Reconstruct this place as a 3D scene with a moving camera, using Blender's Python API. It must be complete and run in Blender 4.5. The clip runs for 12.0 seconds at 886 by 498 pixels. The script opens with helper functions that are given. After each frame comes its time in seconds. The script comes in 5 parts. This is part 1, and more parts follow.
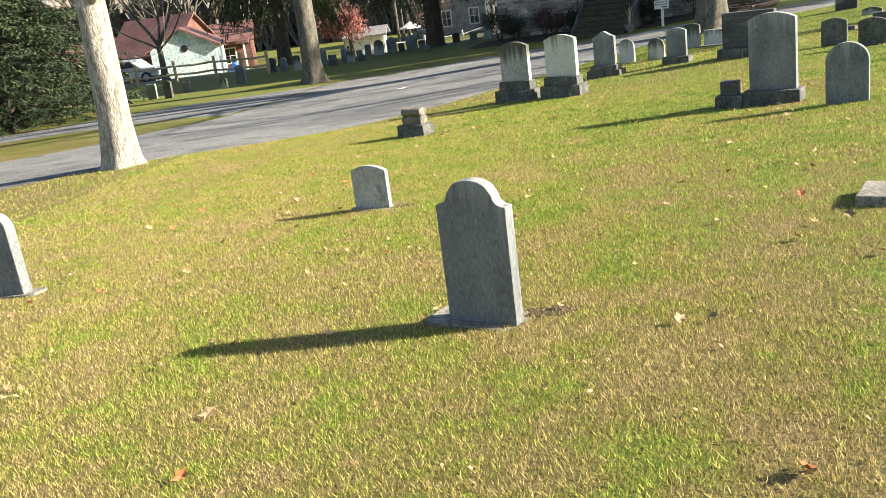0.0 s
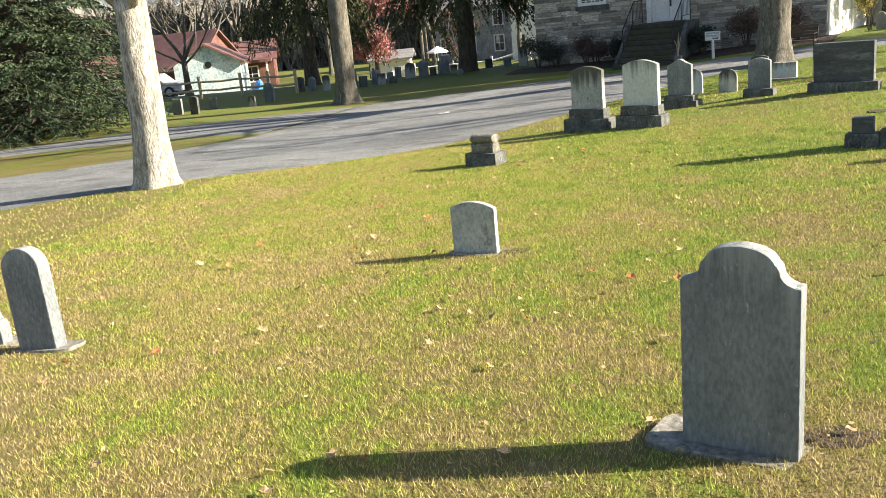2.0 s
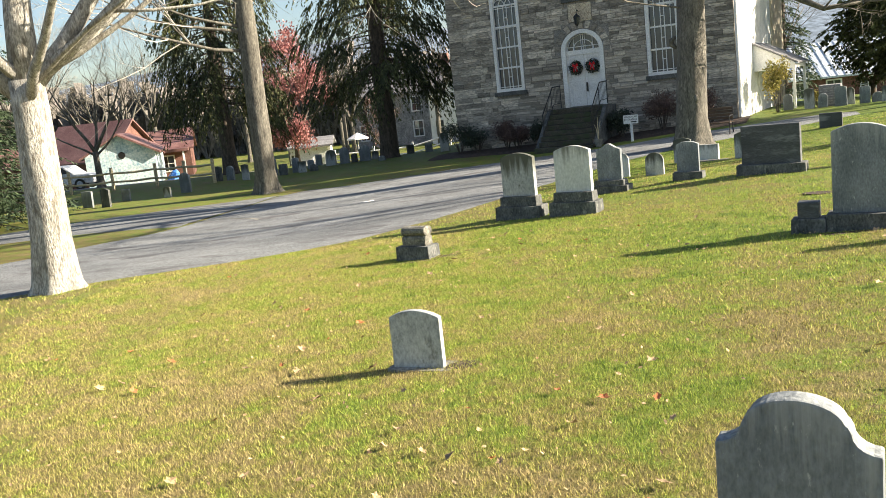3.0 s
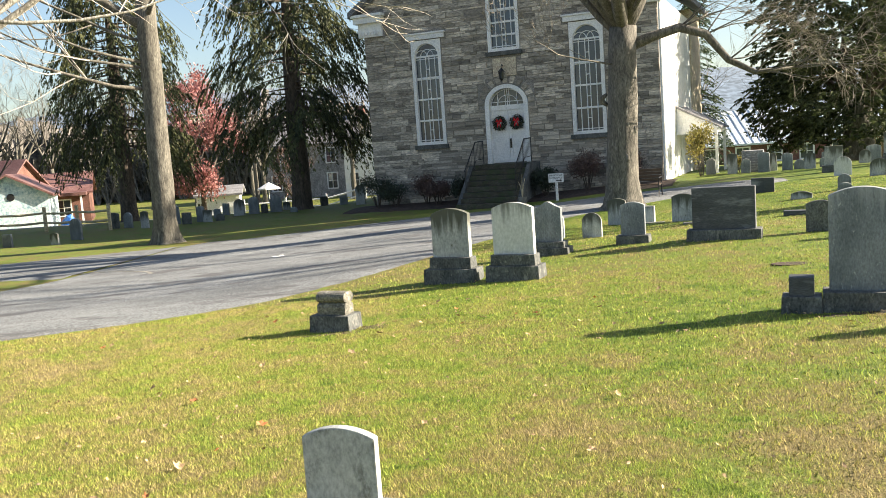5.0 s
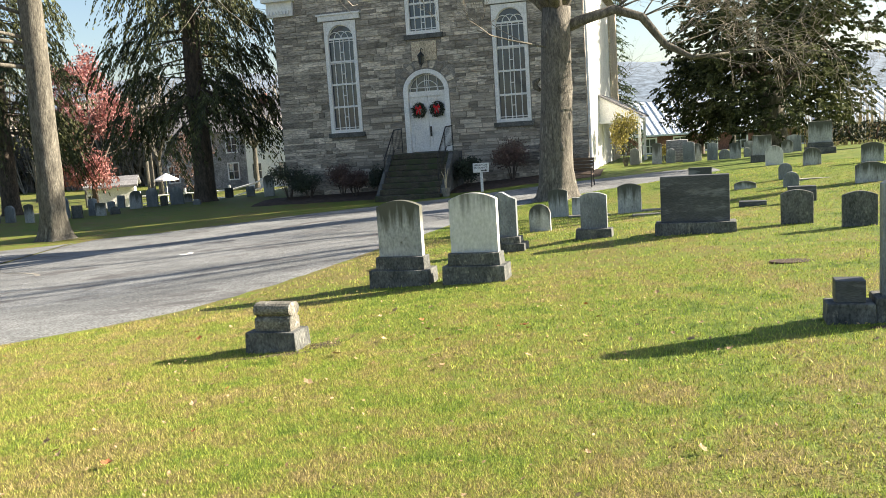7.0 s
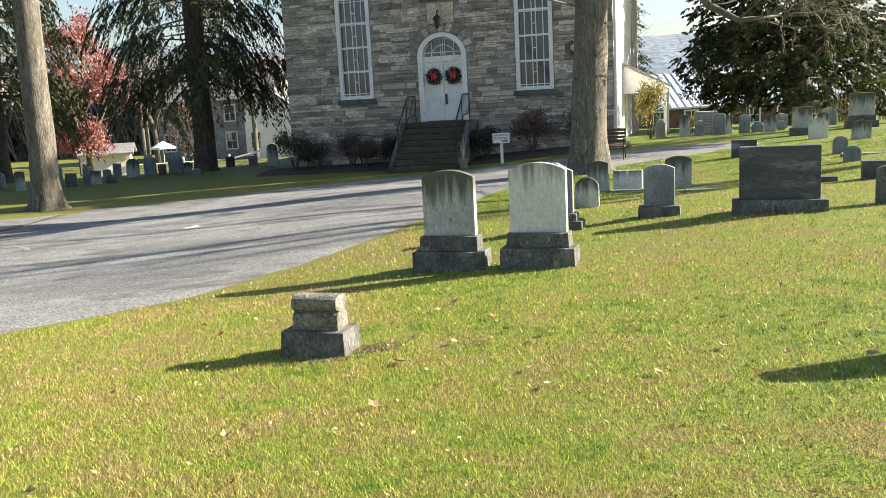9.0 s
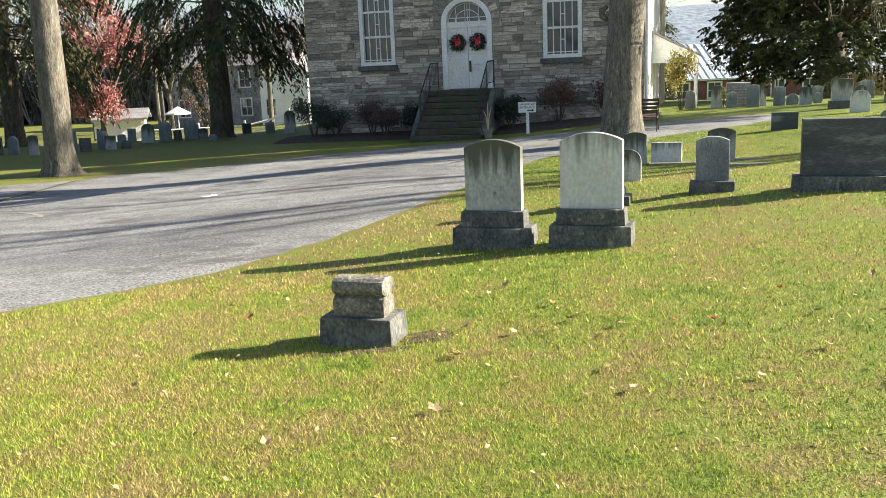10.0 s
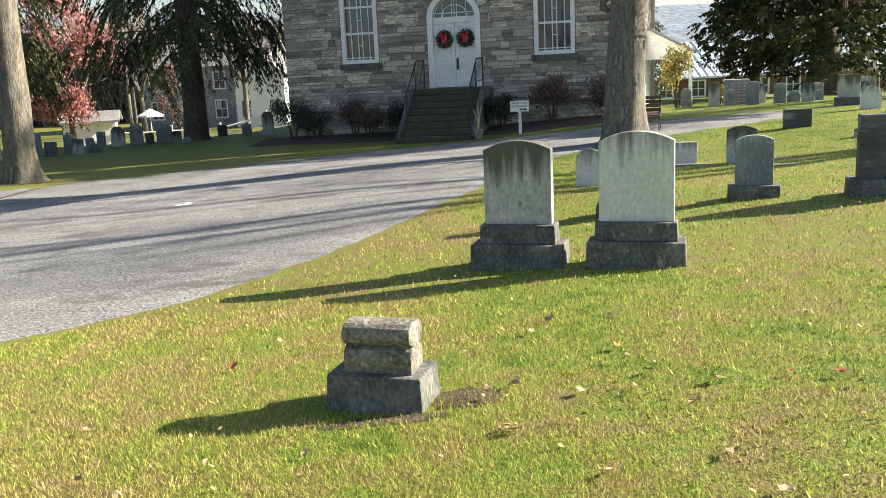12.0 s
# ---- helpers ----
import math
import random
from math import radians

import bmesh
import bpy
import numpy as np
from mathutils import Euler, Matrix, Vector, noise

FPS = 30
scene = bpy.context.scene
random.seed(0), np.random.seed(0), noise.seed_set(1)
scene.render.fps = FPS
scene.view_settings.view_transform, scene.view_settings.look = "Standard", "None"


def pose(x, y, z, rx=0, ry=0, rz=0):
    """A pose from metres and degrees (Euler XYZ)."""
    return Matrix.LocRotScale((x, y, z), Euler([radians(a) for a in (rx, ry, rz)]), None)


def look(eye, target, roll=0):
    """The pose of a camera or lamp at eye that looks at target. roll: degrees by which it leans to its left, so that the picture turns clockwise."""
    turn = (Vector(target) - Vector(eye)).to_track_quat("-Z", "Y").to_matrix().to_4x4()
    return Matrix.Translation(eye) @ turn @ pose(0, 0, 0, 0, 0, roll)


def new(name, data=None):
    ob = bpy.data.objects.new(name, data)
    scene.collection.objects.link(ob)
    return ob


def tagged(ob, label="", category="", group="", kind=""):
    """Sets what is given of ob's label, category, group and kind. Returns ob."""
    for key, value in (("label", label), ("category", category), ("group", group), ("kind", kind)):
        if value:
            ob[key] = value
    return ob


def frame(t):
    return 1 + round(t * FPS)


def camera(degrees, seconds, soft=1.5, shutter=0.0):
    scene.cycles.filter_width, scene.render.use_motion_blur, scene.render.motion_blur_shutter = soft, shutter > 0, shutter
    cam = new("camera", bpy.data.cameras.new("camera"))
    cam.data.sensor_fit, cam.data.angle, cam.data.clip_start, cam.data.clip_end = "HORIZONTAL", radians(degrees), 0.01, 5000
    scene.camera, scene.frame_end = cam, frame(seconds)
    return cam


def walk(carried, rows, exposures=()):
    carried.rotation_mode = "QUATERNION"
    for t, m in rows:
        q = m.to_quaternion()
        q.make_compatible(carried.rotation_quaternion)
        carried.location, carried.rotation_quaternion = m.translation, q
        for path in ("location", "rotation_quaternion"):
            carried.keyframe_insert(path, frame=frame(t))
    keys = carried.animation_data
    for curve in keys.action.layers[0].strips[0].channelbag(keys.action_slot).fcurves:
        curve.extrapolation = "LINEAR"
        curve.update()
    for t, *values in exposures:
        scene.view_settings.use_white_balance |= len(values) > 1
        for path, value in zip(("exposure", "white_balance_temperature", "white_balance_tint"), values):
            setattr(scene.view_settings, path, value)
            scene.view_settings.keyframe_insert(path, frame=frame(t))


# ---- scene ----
cam = camera(53.9, 12.0, soft=0.75)
PATH = [
    (0, (0.064, 0.064, 1.598), (-0.485, 1.903, 1.036), -7.8),
    (0.5, (-0.34, 0.304, 1.574), (-0.934, 2.134, 1.03), -7.3),
    (1, (-0.659, 0.667, 1.531), (-1.336, 2.484, 1.041), -7.8),
    (1.5, (-1.0, 0.958, 1.511), (-1.699, 2.771, 1.035), -7.3),
    (2, (-1.236, 1.299, 1.509), (-1.799, 3.151, 1.005), -5.7),
    (2.5, (-1.368, 1.7, 1.542), (-1.859, 3.586, 1.093), -6.9),
    (3, (-1.561, 2.092, 1.545), (-1.944, 4.026, 1.207), -6.3),
    (3.5, (-1.631, 2.523, 1.53), (-1.968, 4.468, 1.21), -6.0),
    (3.7, (-1.667, 2.724, 1.563), (-1.993, 4.671, 1.244), -5.9),
    (5.3, (-2.217, 4.145, 1.395), (-2.332, 6.129, 1.169), -4.0),
    (5.5, (-2.322, 4.297, 1.37), (-2.394, 6.28, 1.118), -4.2),
    (6, (-2.46, 4.824, 1.304), (-2.443, 6.79, 0.937), -4.4),
    (6.5, (-2.608, 5.24, 1.328), (-2.597, 7.207, 0.968), -4.3),
    (7, (-2.846, 5.633, 1.354), (-2.792, 7.614, 1.087), -3.7),
    (7.2, (-2.924, 5.796, 1.341), (-2.884, 7.782, 1.112), -3.8),
    (8.8, (-3.46, 7.114, 1.209), (-3.41, 9.087, 0.886), -3.1),
    (9, (-3.493, 7.306, 1.235), (-3.431, 9.278, 0.906), -3.0),
    (9.5, (-3.685, 7.653, 1.206), (-3.62, 9.624, 0.874), -2.8),
    (10, (-3.797, 8.048, 1.186), (-3.765, 10.008, 0.791), -2.3),
    (10.5, (-3.85, 8.433, 1.186), (-3.855, 10.396, 0.801), -2.5),
    (11, (-4.04, 8.73, 1.149), (-4.052, 10.693, 0.766), -2.4),
    (11.5, (-4.063, 9.124, 1.094), (-4.074, 11.087, 0.709), -2.5),
    (12, (-4.117, 9.473, 1.1), (-4.033, 11.432, 0.705), -2.6),
]
walk(cam, [(t, look(eye, target, roll)) for t, eye, target, roll in PATH], [(0, 1.70), (3, 1.74), (5.5, 1.87), (12, 1.89)])

# ---- light ----
SUN_TO = Vector((0.985, 0.135, 0.482)).normalized()
world = bpy.data.worlds.new("sky")
scene.world = world
world.use_nodes = True
wn = world.node_tree.nodes
sky = wn.new("ShaderNodeTexSky")
sky.sky_type = "NISHITA"
sky.sun_disc = False
sky.sun_elevation = math.asin(SUN_TO.z)
sky.sun_rotation = math.atan2(SUN_TO.x, SUN_TO.y)
sky.air_density, sky.dust_density, sky.ozone_density = 1.0, 1.2, 1.0
world.node_tree.links.new(sky.outputs[0], wn["Background"].inputs[0])
wn["Background"].inputs[1].default_value = 0.055
sun = new("sun", bpy.data.lights.new("sun", "SUN"))
sun.data.energy, sun.data.angle, sun.data.color = 5.0, radians(0.53), (1.0, 0.87, 0.68)
sun.matrix_world = look(SUN_TO * 50, (0, 0, 0))


# ---- materials ----
def surface(name, dark, light, scale=3.0, fine=8.0, rough=0.85, bump=0.3, stretch=(1, 1, 1), contrast=0.35, metal=0.0, spots=None, vary=0.0, translucent=0.0, drip=None, grit=0.55):
    """A material with two scales of variation, relief, and optional blotches of a third colour (colour, scale, amount)."""
    m = bpy.data.materials.new(name)
    m.use_nodes = True
    n, l = m.node_tree.nodes, m.node_tree.links
    b = n["Principled BSDF"]
    co = n.new("ShaderNodeTexCoord")
    oi = n.new("ShaderNodeObjectInfo")
    mp = n.new("ShaderNodeMapping")
    mp.inputs["Scale"].default_value = stretch
    off = n.new("ShaderNodeMath")
    off.operation = "MULTIPLY"
    off.inputs[1].default_value = 37.0
    l.new(oi.outputs["Random"], off.inputs[0])
    l.new(off.outputs[0], mp.inputs["Location"])
    l.new(co.outputs["Object"], mp.inputs["Vector"])
    big, small = n.new("ShaderNodeTexNoise"), n.new("ShaderNodeTexNoise")
    for t, sc, de in ((big, scale, 5), (small, scale * fine, 4)):
        t.inputs["Scale"].default_value, t.inputs["Detail"].default_value, t.inputs["Roughness"].default_value = sc, de, 0.6
        l.new(mp.outputs[0], t.inputs["Vector"])
    ramp = n.new("ShaderNodeValToRGB")
    ramp.color_ramp.elements[0].position, ramp.color_ramp.elements[1].position = 0.5 - contrast / 2, 0.5 + contrast / 2
    ramp.color_ramp.elements[0].color, ramp.color_ramp.elements[1].color = (*dark, 1), (*light, 1)
    l.new(big.outputs[0], ramp.inputs[0])
    grain = n.new("ShaderNodeMix")
    grain.data_type, grain.blend_type = "RGBA", "OVERLAY"
    grain.inputs["Factor"].default_value = grit
    gr = n.new("ShaderNodeMapRange")
    gr.inputs["From Min"].default_value, gr.inputs["From Max"].default_value = 0.3, 0.7
    l.new(small.outputs[0], gr.inputs["Value"])
    l.new(ramp.outputs[0], grain.inputs["A"])
    l.new(gr.outputs[0], grain.inputs["B"])
    colour = grain.outputs["Result"]
    if spots:
        sp = n.new("ShaderNodeTexNoise")
        sp.inputs["Scale"].default_value, sp.inputs["Detail"].default_value, sp.inputs["Roughness"].default_value = spots[1], 6, 0.7
        l.new(mp.outputs[0], sp.inputs["Vector"])
        sr = n.new("ShaderNodeMapRange")
        sr.inputs["From Min"].default_value, sr.inputs["From Max"].default_value = 0.62 - spots[2] * 0.3, 0.7 - spots[2] * 0.2
        l.new(sp.outputs[0], sr.inputs["Value"])
        mx = n.new("ShaderNodeMix")
        mx.data_type = "RGBA"
        mx.inputs["B"].default_value = (*spots[0], 1)
        l.new(sr.outputs[0], mx.inputs["Factor"])
        l.new(colour, mx.inputs["A"])
        colour = mx.outputs["Result"]
    if drip:
        sp2 = n.new("ShaderNodeSeparateXYZ")
        l.new(co.outputs["Generated"], sp2.inputs[0])
        m2 = n.new("ShaderNodeMapping")
        m2.inputs["Scale"].default_value = (1, 1, 0.12)
        l.new(mp.outputs[0], m2.inputs["Vector"])
        st_ = n.new("ShaderNodeTexNoise")
        st_.inputs["Scale"].default_value, st_.inputs["Detail"].default_value, st_.inputs["Roughness"].default_value = 9, 6, 0.65
        l.new(m2.outputs[0], st_.inputs["Vector"])
        ad = n.new("ShaderNodeMath")
        ad.operation = "MULTIPLY_ADD"
        ad.inputs[1].default_value = 1.5
        l.new(st_.outputs[0], ad.inputs[0])
        l.new(sp2.outputs[2], ad.inputs[2])
        dm = n.new("ShaderNodeMapRange")
        dm.inputs["From Min"].default_value, dm.inputs["From Max"].default_value = drip[1], drip[1] + 0.35
        l.new(ad.outputs[0], dm.inputs["Value"])
        dx = n.new("ShaderNodeMix")
        dx.data_type = "RGBA"
        dx.inputs["B"].default_value = (*drip[0], 1)
        l.new(dm.outputs[0], dx.inputs["Factor"])
        l.new(colour, dx.inputs["A"])
        colour = dx.outputs["Result"]
    if vary:
        hs = n.new("ShaderNodeHueSaturation")
        vr = n.new("ShaderNodeMapRange")
        vr.inputs["To Min"].default_value, vr.inputs["To Max"].default_value = 1 - vary, 1 + vary
        geo = n.new("ShaderNodeNewGeometry")
        add = n.new("ShaderNodeMath")
        add.operation = "ADD"
        fr = n.new("ShaderNodeMath")
        fr.operation = "FRACT"
        l.new(oi.outputs["Random"], add.inputs[0])
        l.new(geo.outputs["Random Per Island"], add.inputs[1])
        l.new(add.outputs[0], fr.inputs[0])
        l.new(fr.outputs[0], vr.inputs["Value"])
        l.new(vr.outputs[0], hs.inputs["Value"])
        l.new(colour, hs.inputs["Color"])
        colour = hs.outputs[0]
    l.new(colour, b.inputs["Base Color"])
    b.inputs["Roughness"].default_value, b.inputs["Metallic"].default_value = rough, metal
    if bump:
        bp = n.new("ShaderNodeBump")
        bp.inputs["Strength"].default_value, bp.inputs["Distance"].default_value = bump, 0.02
        l.new(small.outputs[0], bp.inputs["Height"])
        l.new(bp.outputs[0], b.inputs["Normal"])
    if translucent:
        tr = n.new("ShaderNodeBsdfTranslucent")
        l.new(colour, tr.inputs["Color"])
        mix = n.new("ShaderNodeMixShader")
        mix.inputs[0].default_value = translucent
        l.new(b.outputs[0], mix.inputs[1])
        l.new(tr.outputs[0], mix.inputs[2])
        l.new(mix.outputs[0], n["Material Output"].inputs["Surface"])
    return m


def lawn(name, stops, vary=0.0, translucent=0.0, bump=0.0, grit=0.0):
    """Grass in patches of four tones, deep green to straw, drier towards the start of the walk and along the drive."""
    m = bpy.data.materials.new(name)
    m.use_nodes = True
    n, l = m.node_tree.nodes, m.node_tree.links
    b = n["Principled BSDF"]
    co = n.new("ShaderNodeTexCoord")

    def cloud(scale, detail, gain):
        t = n.new("ShaderNodeTexNoise")
        t.inputs["Scale"].default_value, t.inputs["Detail"].default_value, t.inputs["Roughness"].default_value = scale, detail, 0.6
        l.new(co.outputs["Object"], t.inputs["Vector"])
        k = n.new("ShaderNodeMath")
        k.operation = "MULTIPLY_ADD"
        k.inputs[1].default_value, k.inputs[2].default_value = gain, -0.5 * gain
        l.new(t.outputs[0], k.inputs[0])
        return k.outputs[0]

    def ranged(socket, a0, a1, b0, b1):
        k = n.new("ShaderNodeMapRange")
        k.interpolation_type = "SMOOTHSTEP"
        for key, val in (("From Min", a0), ("From Max", a1), ("To Min", b0), ("To Max", b1)):
            k.inputs[key].default_value = val
        l.new(socket, k.inputs["Value"])
        return k.outputs[0]

    xyz = n.new("ShaderNodeSeparateXYZ")
    l.new(co.outputs["Object"], xyz.inputs[0])
    geo = n.new("ShaderNodeNewGeometry")
    terms = [cloud(0.42, 4, 0.8), cloud(1.9, 4, 1.3), cloud(8.5, 3, 0.95), ranged(xyz.outputs[1], 1.0, 13.0, 0.74, 0.48), ranged(xyz.outputs[0], -8.0, -1.5, 0.17, -0.02), ranged(xyz.outputs[1], 20.0, 30.0, 0.0, -0.15)]
    if grit:
        terms += [cloud(26, 4, grit), cloud(110, 3, grit)]
    else:
        k = n.new("ShaderNodeMath")
        k.operation = "MULTIPLY_ADD"
        k.inputs[1].default_value, k.inputs[2].default_value = 0.42, -0.21
        l.new(geo.outputs["Random Per Island"], k.inputs[0])
        terms.append(k.outputs[0])
    total = terms[0]
    for t in terms[1:]:
        k = n.new("ShaderNodeMath")
        l.new(total, k.inputs[0])
        l.new(t, k.inputs[1])
        total = k.outputs[0]
    ramp = n.new("ShaderNodeValToRGB")
    els = ramp.color_ramp.elements
    els[0].position, els[0].color = 0.12, (*stops[0], 1)
    els[1].position, els[1].color = 0.9, (*stops[3], 1)
    for pos, c in ((0.40, stops[1]), (0.62, stops[2])):
        els.new(pos).color = (*c, 1)
    l.new(total, ramp.inputs[0])
    colour = ramp.outputs[0]
    if vary:
        hs = n.new("ShaderNodeHueSaturation")
        fr = n.new("ShaderNodeMath")
        fr.operation = "MULTIPLY"
        fr.inputs[1].default_value = 7.31
        fc = n.new("ShaderNodeMath")
        fc.operation = "FRACT"
        l.new(geo.outputs["Random Per Island"], fr.inputs[0])
        l.new(fr.outputs[0], fc.inputs[0])
        l.new(ranged(fc.outputs[0], 0, 1, 1 - vary, 1 + vary), hs.inputs["Value"])
        l.new(colour, hs.inputs["Color"])
        colour = hs.outputs[0]
    l.new(colour, b.inputs["Base Color"])
    b.inputs["Roughness"].default_value = 0.7
    b.inputs["Specular IOR Level"].default_value = 0.25
    if bump:
        h = n.new("ShaderNodeTexNoise")
        h.inputs["Scale"].default_value, h.inputs["Detail"].default_value = 55, 5
        l.new(co.outputs["Object"], h.inputs["Vector"])
        bp = n.new("ShaderNodeBump")
        bp.inputs["Strength"].default_value, bp.inputs["Distance"].default_value = bump, 0.02
        l.new(h.outputs[0], bp.inputs["Height"])
        l.new(bp.outputs[0], b.inputs["Normal"])
    if translucent:
        tr = n.new("ShaderNodeBsdfTranslucent")
        l.new(colour, tr.inputs["Color"])
        mix = n.new("ShaderNodeMixShader")
        mix.inputs[0].default_value = translucent
        l.new(b.outputs[0], mix.inputs[1])
        l.new(tr.outputs[0], mix.inputs[2])
        l.new(mix.outputs[0], n["Material Output"].inputs["Surface"])
    return m


TURF = lawn("turf", ((0.07, 0.115, 0.016), (0.155, 0.20, 0.033), (0.155, 0.142, 0.042), (0.20, 0.16, 0.07)), bump=1.0, grit=0.55)
BLADE = lawn("grass_blade", ((0.16, 0.25, 0.036), (0.335, 0.405, 0.072), (0.395, 0.37, 0.105), (0.46, 0.375, 0.18)), vary=0.66, translucent=0.25)
ASPHALT = surface("asphalt", (0.125, 0.134, 0.142), (0.232, 0.244, 0.253), 0.5, 70, 0.88, 1.0, (0.8, 1.3, 1), spots=((0.10, 0.10, 0.106), 0.9, 0.3), grit=0.9)
MULCH = surface("mulch", (0.03, 0.02, 0.015), (0.09, 0.06, 0.045), 6, 6, 0.95, 1.0)
MARBLE = surface("weathered_marble", (0.112, 0.129, 0.142), (0.22, 0.243, 0.258), 4.0, 14, 0.85, 0.4, (1, 1, 0.45), 0.4, spots=((0.38, 0.40, 0.39), 30, 0.03), drip=((0.36, 0.38, 0.375), 1.56), grit=0.3)
CLEAN = surface("clean_grey_marble", (0.25, 0.27, 0.275), (0.41, 0.43, 0.425), 2.2, 20, 0.8, 0.3, (1, 1, 0.6), 0.45, spots=((0.19, 0.20, 0.19), 9, 0.12), grit=0.3)
PALE = surface("pale_marble", (0.46, 0.48, 0.485), (0.58, 0.595, 0.59), 2.5, 12, 0.75, 0.2, (1, 1, 0.6), 0.5, drip=((0.15, 0.155, 0.14), 1.48), grit=0.2)
STAINED = surface("stained_marble", (0.24, 0.25, 0.24), (0.55, 0.56, 0.55), 4, 12, 0.8, 0.3, (1, 1, 0.6), 0.35, drip=((0.07, 0.075, 0.065), 1.25), grit=0.3)
GREY = surface("grey_marble", (0.27, 0.285, 0.285), (0.43, 0.445, 0.44), 3, 12, 0.8, 0.25, (1, 1, 0.5), 0.4, spots=((0.13, 0.13, 0.115), 9, 0.15), drip=((0.08, 0.085, 0.068), 1.2), grit=0.3)
GRANITE = surface("dark_granite", (0.03, 0.034, 0.04), (0.08, 0.088, 0.10), 1.6, 30, 0.65, 0.15, (0.5, 1, 2.2), 0.5, spots=((0.17, 0.18, 0.195), 2.2, 0.3), grit=0.4)
PLINTH = surface("plinth_stone", (0.05, 0.055, 0.055), (0.135, 0.14, 0.135), 5, 9, 0.9, 0.5, (1, 1, 0.6), spots=((0.24, 0.24, 0.21), 13, 0.15))
BROWNSTONE = surface("brownstone", (0.09, 0.088, 0.075), (0.20, 0.19, 0.16), 5, 8, 0.92, 0.6, spots=((0.33, 0.325, 0.28), 14, 0.25))
CONCRETE = surface("concrete", (0.15, 0.145, 0.13), (0.29, 0.28, 0.25), 3, 12, 0.9, 0.4)
RUBBLE = surface("wall_stone", (0.225, 0.205, 0.175), (0.50, 0.45, 0.385), 1.6, 9, 0.9, 0.7, (0.5, 1, 2), vary=0.48, spots=((0.50, 0.43, 0.34), 2.2, 0.25))
MORTAR = surface("mortar", (0.19, 0.18, 0.165), (0.29, 0.275, 0.255), 3, 10, 0.95, 0.5)
WHITE = surface("white_paint", (0.70, 0.71, 0.72), (0.82, 0.82, 0.81), 1.5, 12, 0.5, 0.08)
STUCCO = surface("white_stucco", (0.66, 0.66, 0.65), (0.8, 0.8, 0.78), 1.5, 12, 0.85, 0.25)
BUFF = surface("buff_stone", (0.45, 0.38, 0.28), (0.6, 0.52, 0.4), 2, 10, 0.9, 0.5)
BARK_PALE = surface("pale_bark", (0.25, 0.238, 0.212), (0.455, 0.44, 0.40), 9, 5, 0.95, 1.0, (1, 1, 0.3), spots=((0.16, 0.145, 0.12), 12, 0.35))
BARK = surface("grey_bark", (0.075, 0.07, 0.058), (0.17, 0.158, 0.13), 7, 5, 0.95, 1.0, (1, 1, 0.25), spots=((0.26, 0.25, 0.215), 5, 0.12))
BARK_GREY = surface("furrowed_grey_bark", (0.07, 0.065, 0.056), (0.185, 0.17, 0.145), 9, 5, 0.95, 1.0, (1, 1, 0.25), spots=((0.26, 0.245, 0.21), 8, 0.15))
BARK_DARK = surface("dark_bark", (0.05, 0.04, 0.033), (0.13, 0.105, 0.085), 7, 5, 0.95, 1.0, (1, 1, 0.25))
TWIG_PALE = surface("pale_twig_bark", (0.30, 0.275, 0.235), (0.46, 0.43, 0.375), 4, 6, 0.95, 0.3)
TWIG = surface("twig_bark", (0.17, 0.15, 0.12), (0.31, 0.275, 0.225), 4, 6, 0.95, 0.3)
NEEDLE = surface("spruce_needles", (0.022, 0.045, 0.02), (0.07, 0.105, 0.045), 0.8, 7, 0.7, 0, vary=0.45, translucent=0.15)
HEMLOCK = surface("hemlock_needles", (0.018, 0.03, 0.013), (0.125, 0.135, 0.048), 0.5, 7, 0.75, 0, vary=0.5, translucent=0.2)
YEW = surface("yew_foliage", (0.022, 0.036, 0.014), (0.105, 0.12, 0.045), 0.5, 7, 1.0, 0, vary=0.3, translucent=0.12)
PINE = surface("pine_foliage", (0.07, 0.10, 0.02), (0.17, 0.19, 0.05), 0.8, 7, 0.7, 0, vary=0.4, translucent=0.25)
RED_LEAF = surface("red_leaves", (0.27, 0.10, 0.095), (0.47, 0.25, 0.235), 0.9, 7, 0.7, 0, vary=0.35, translucent=0.35)
GOLD_LEAF = surface("golden_leaves", (0.11, 0.115, 0.025), (0.4, 0.33, 0.085), 1.2, 7, 0.6, 0, vary=0.5, translucent=0.3)
SHRUB_LEAF = surface("russet_shrub_leaves", (0.08, 0.05, 0.042), (0.19, 0.125, 0.105), 2, 7, 0.7, 0, vary=0.45, translucent=0.2)
BOX_LEAF = surface("dark_shrub_leaves", (0.012, 0.02, 0.012), (0.04, 0.055, 0.03), 2, 7, 0.6, 0, vary=0.4)
DRY_LEAF = surface("dry_leaf", (0.24, 0.14, 0.07), (0.50, 0.38, 0.22), 9, 5, 0.8, 0.2, vary=0.35)
RUST_LEAF = surface("rust_leaf", (0.30, 0.09, 0.03), (0.48, 0.2, 0.08), 9, 5, 0.8, 0.2, vary=0.3)
IRON = surface("black_iron", (0.012, 0.012, 0.013), (0.03, 0.03, 0.03), 8, 5, 0.5, 0.1)
STEP = surface("step_stone", (0.042, 0.038, 0.028), (0.095, 0.086, 0.066), 3, 9, 0.92, 0.5, spots=((0.05, 0.065, 0.03), 2, 0.45))
WOOD = surface("bench_wood", (0.05, 0.032, 0.02), (0.12, 0.08, 0.05), 5, 6, 0.7, 0.3, (0.3, 4, 4))
RAIL = surface("fence_rail_wood", (0.38, 0.32, 0.2), (0.58, 0.5, 0.34), 3, 6, 0.85, 0.4, (0.3, 3, 3))
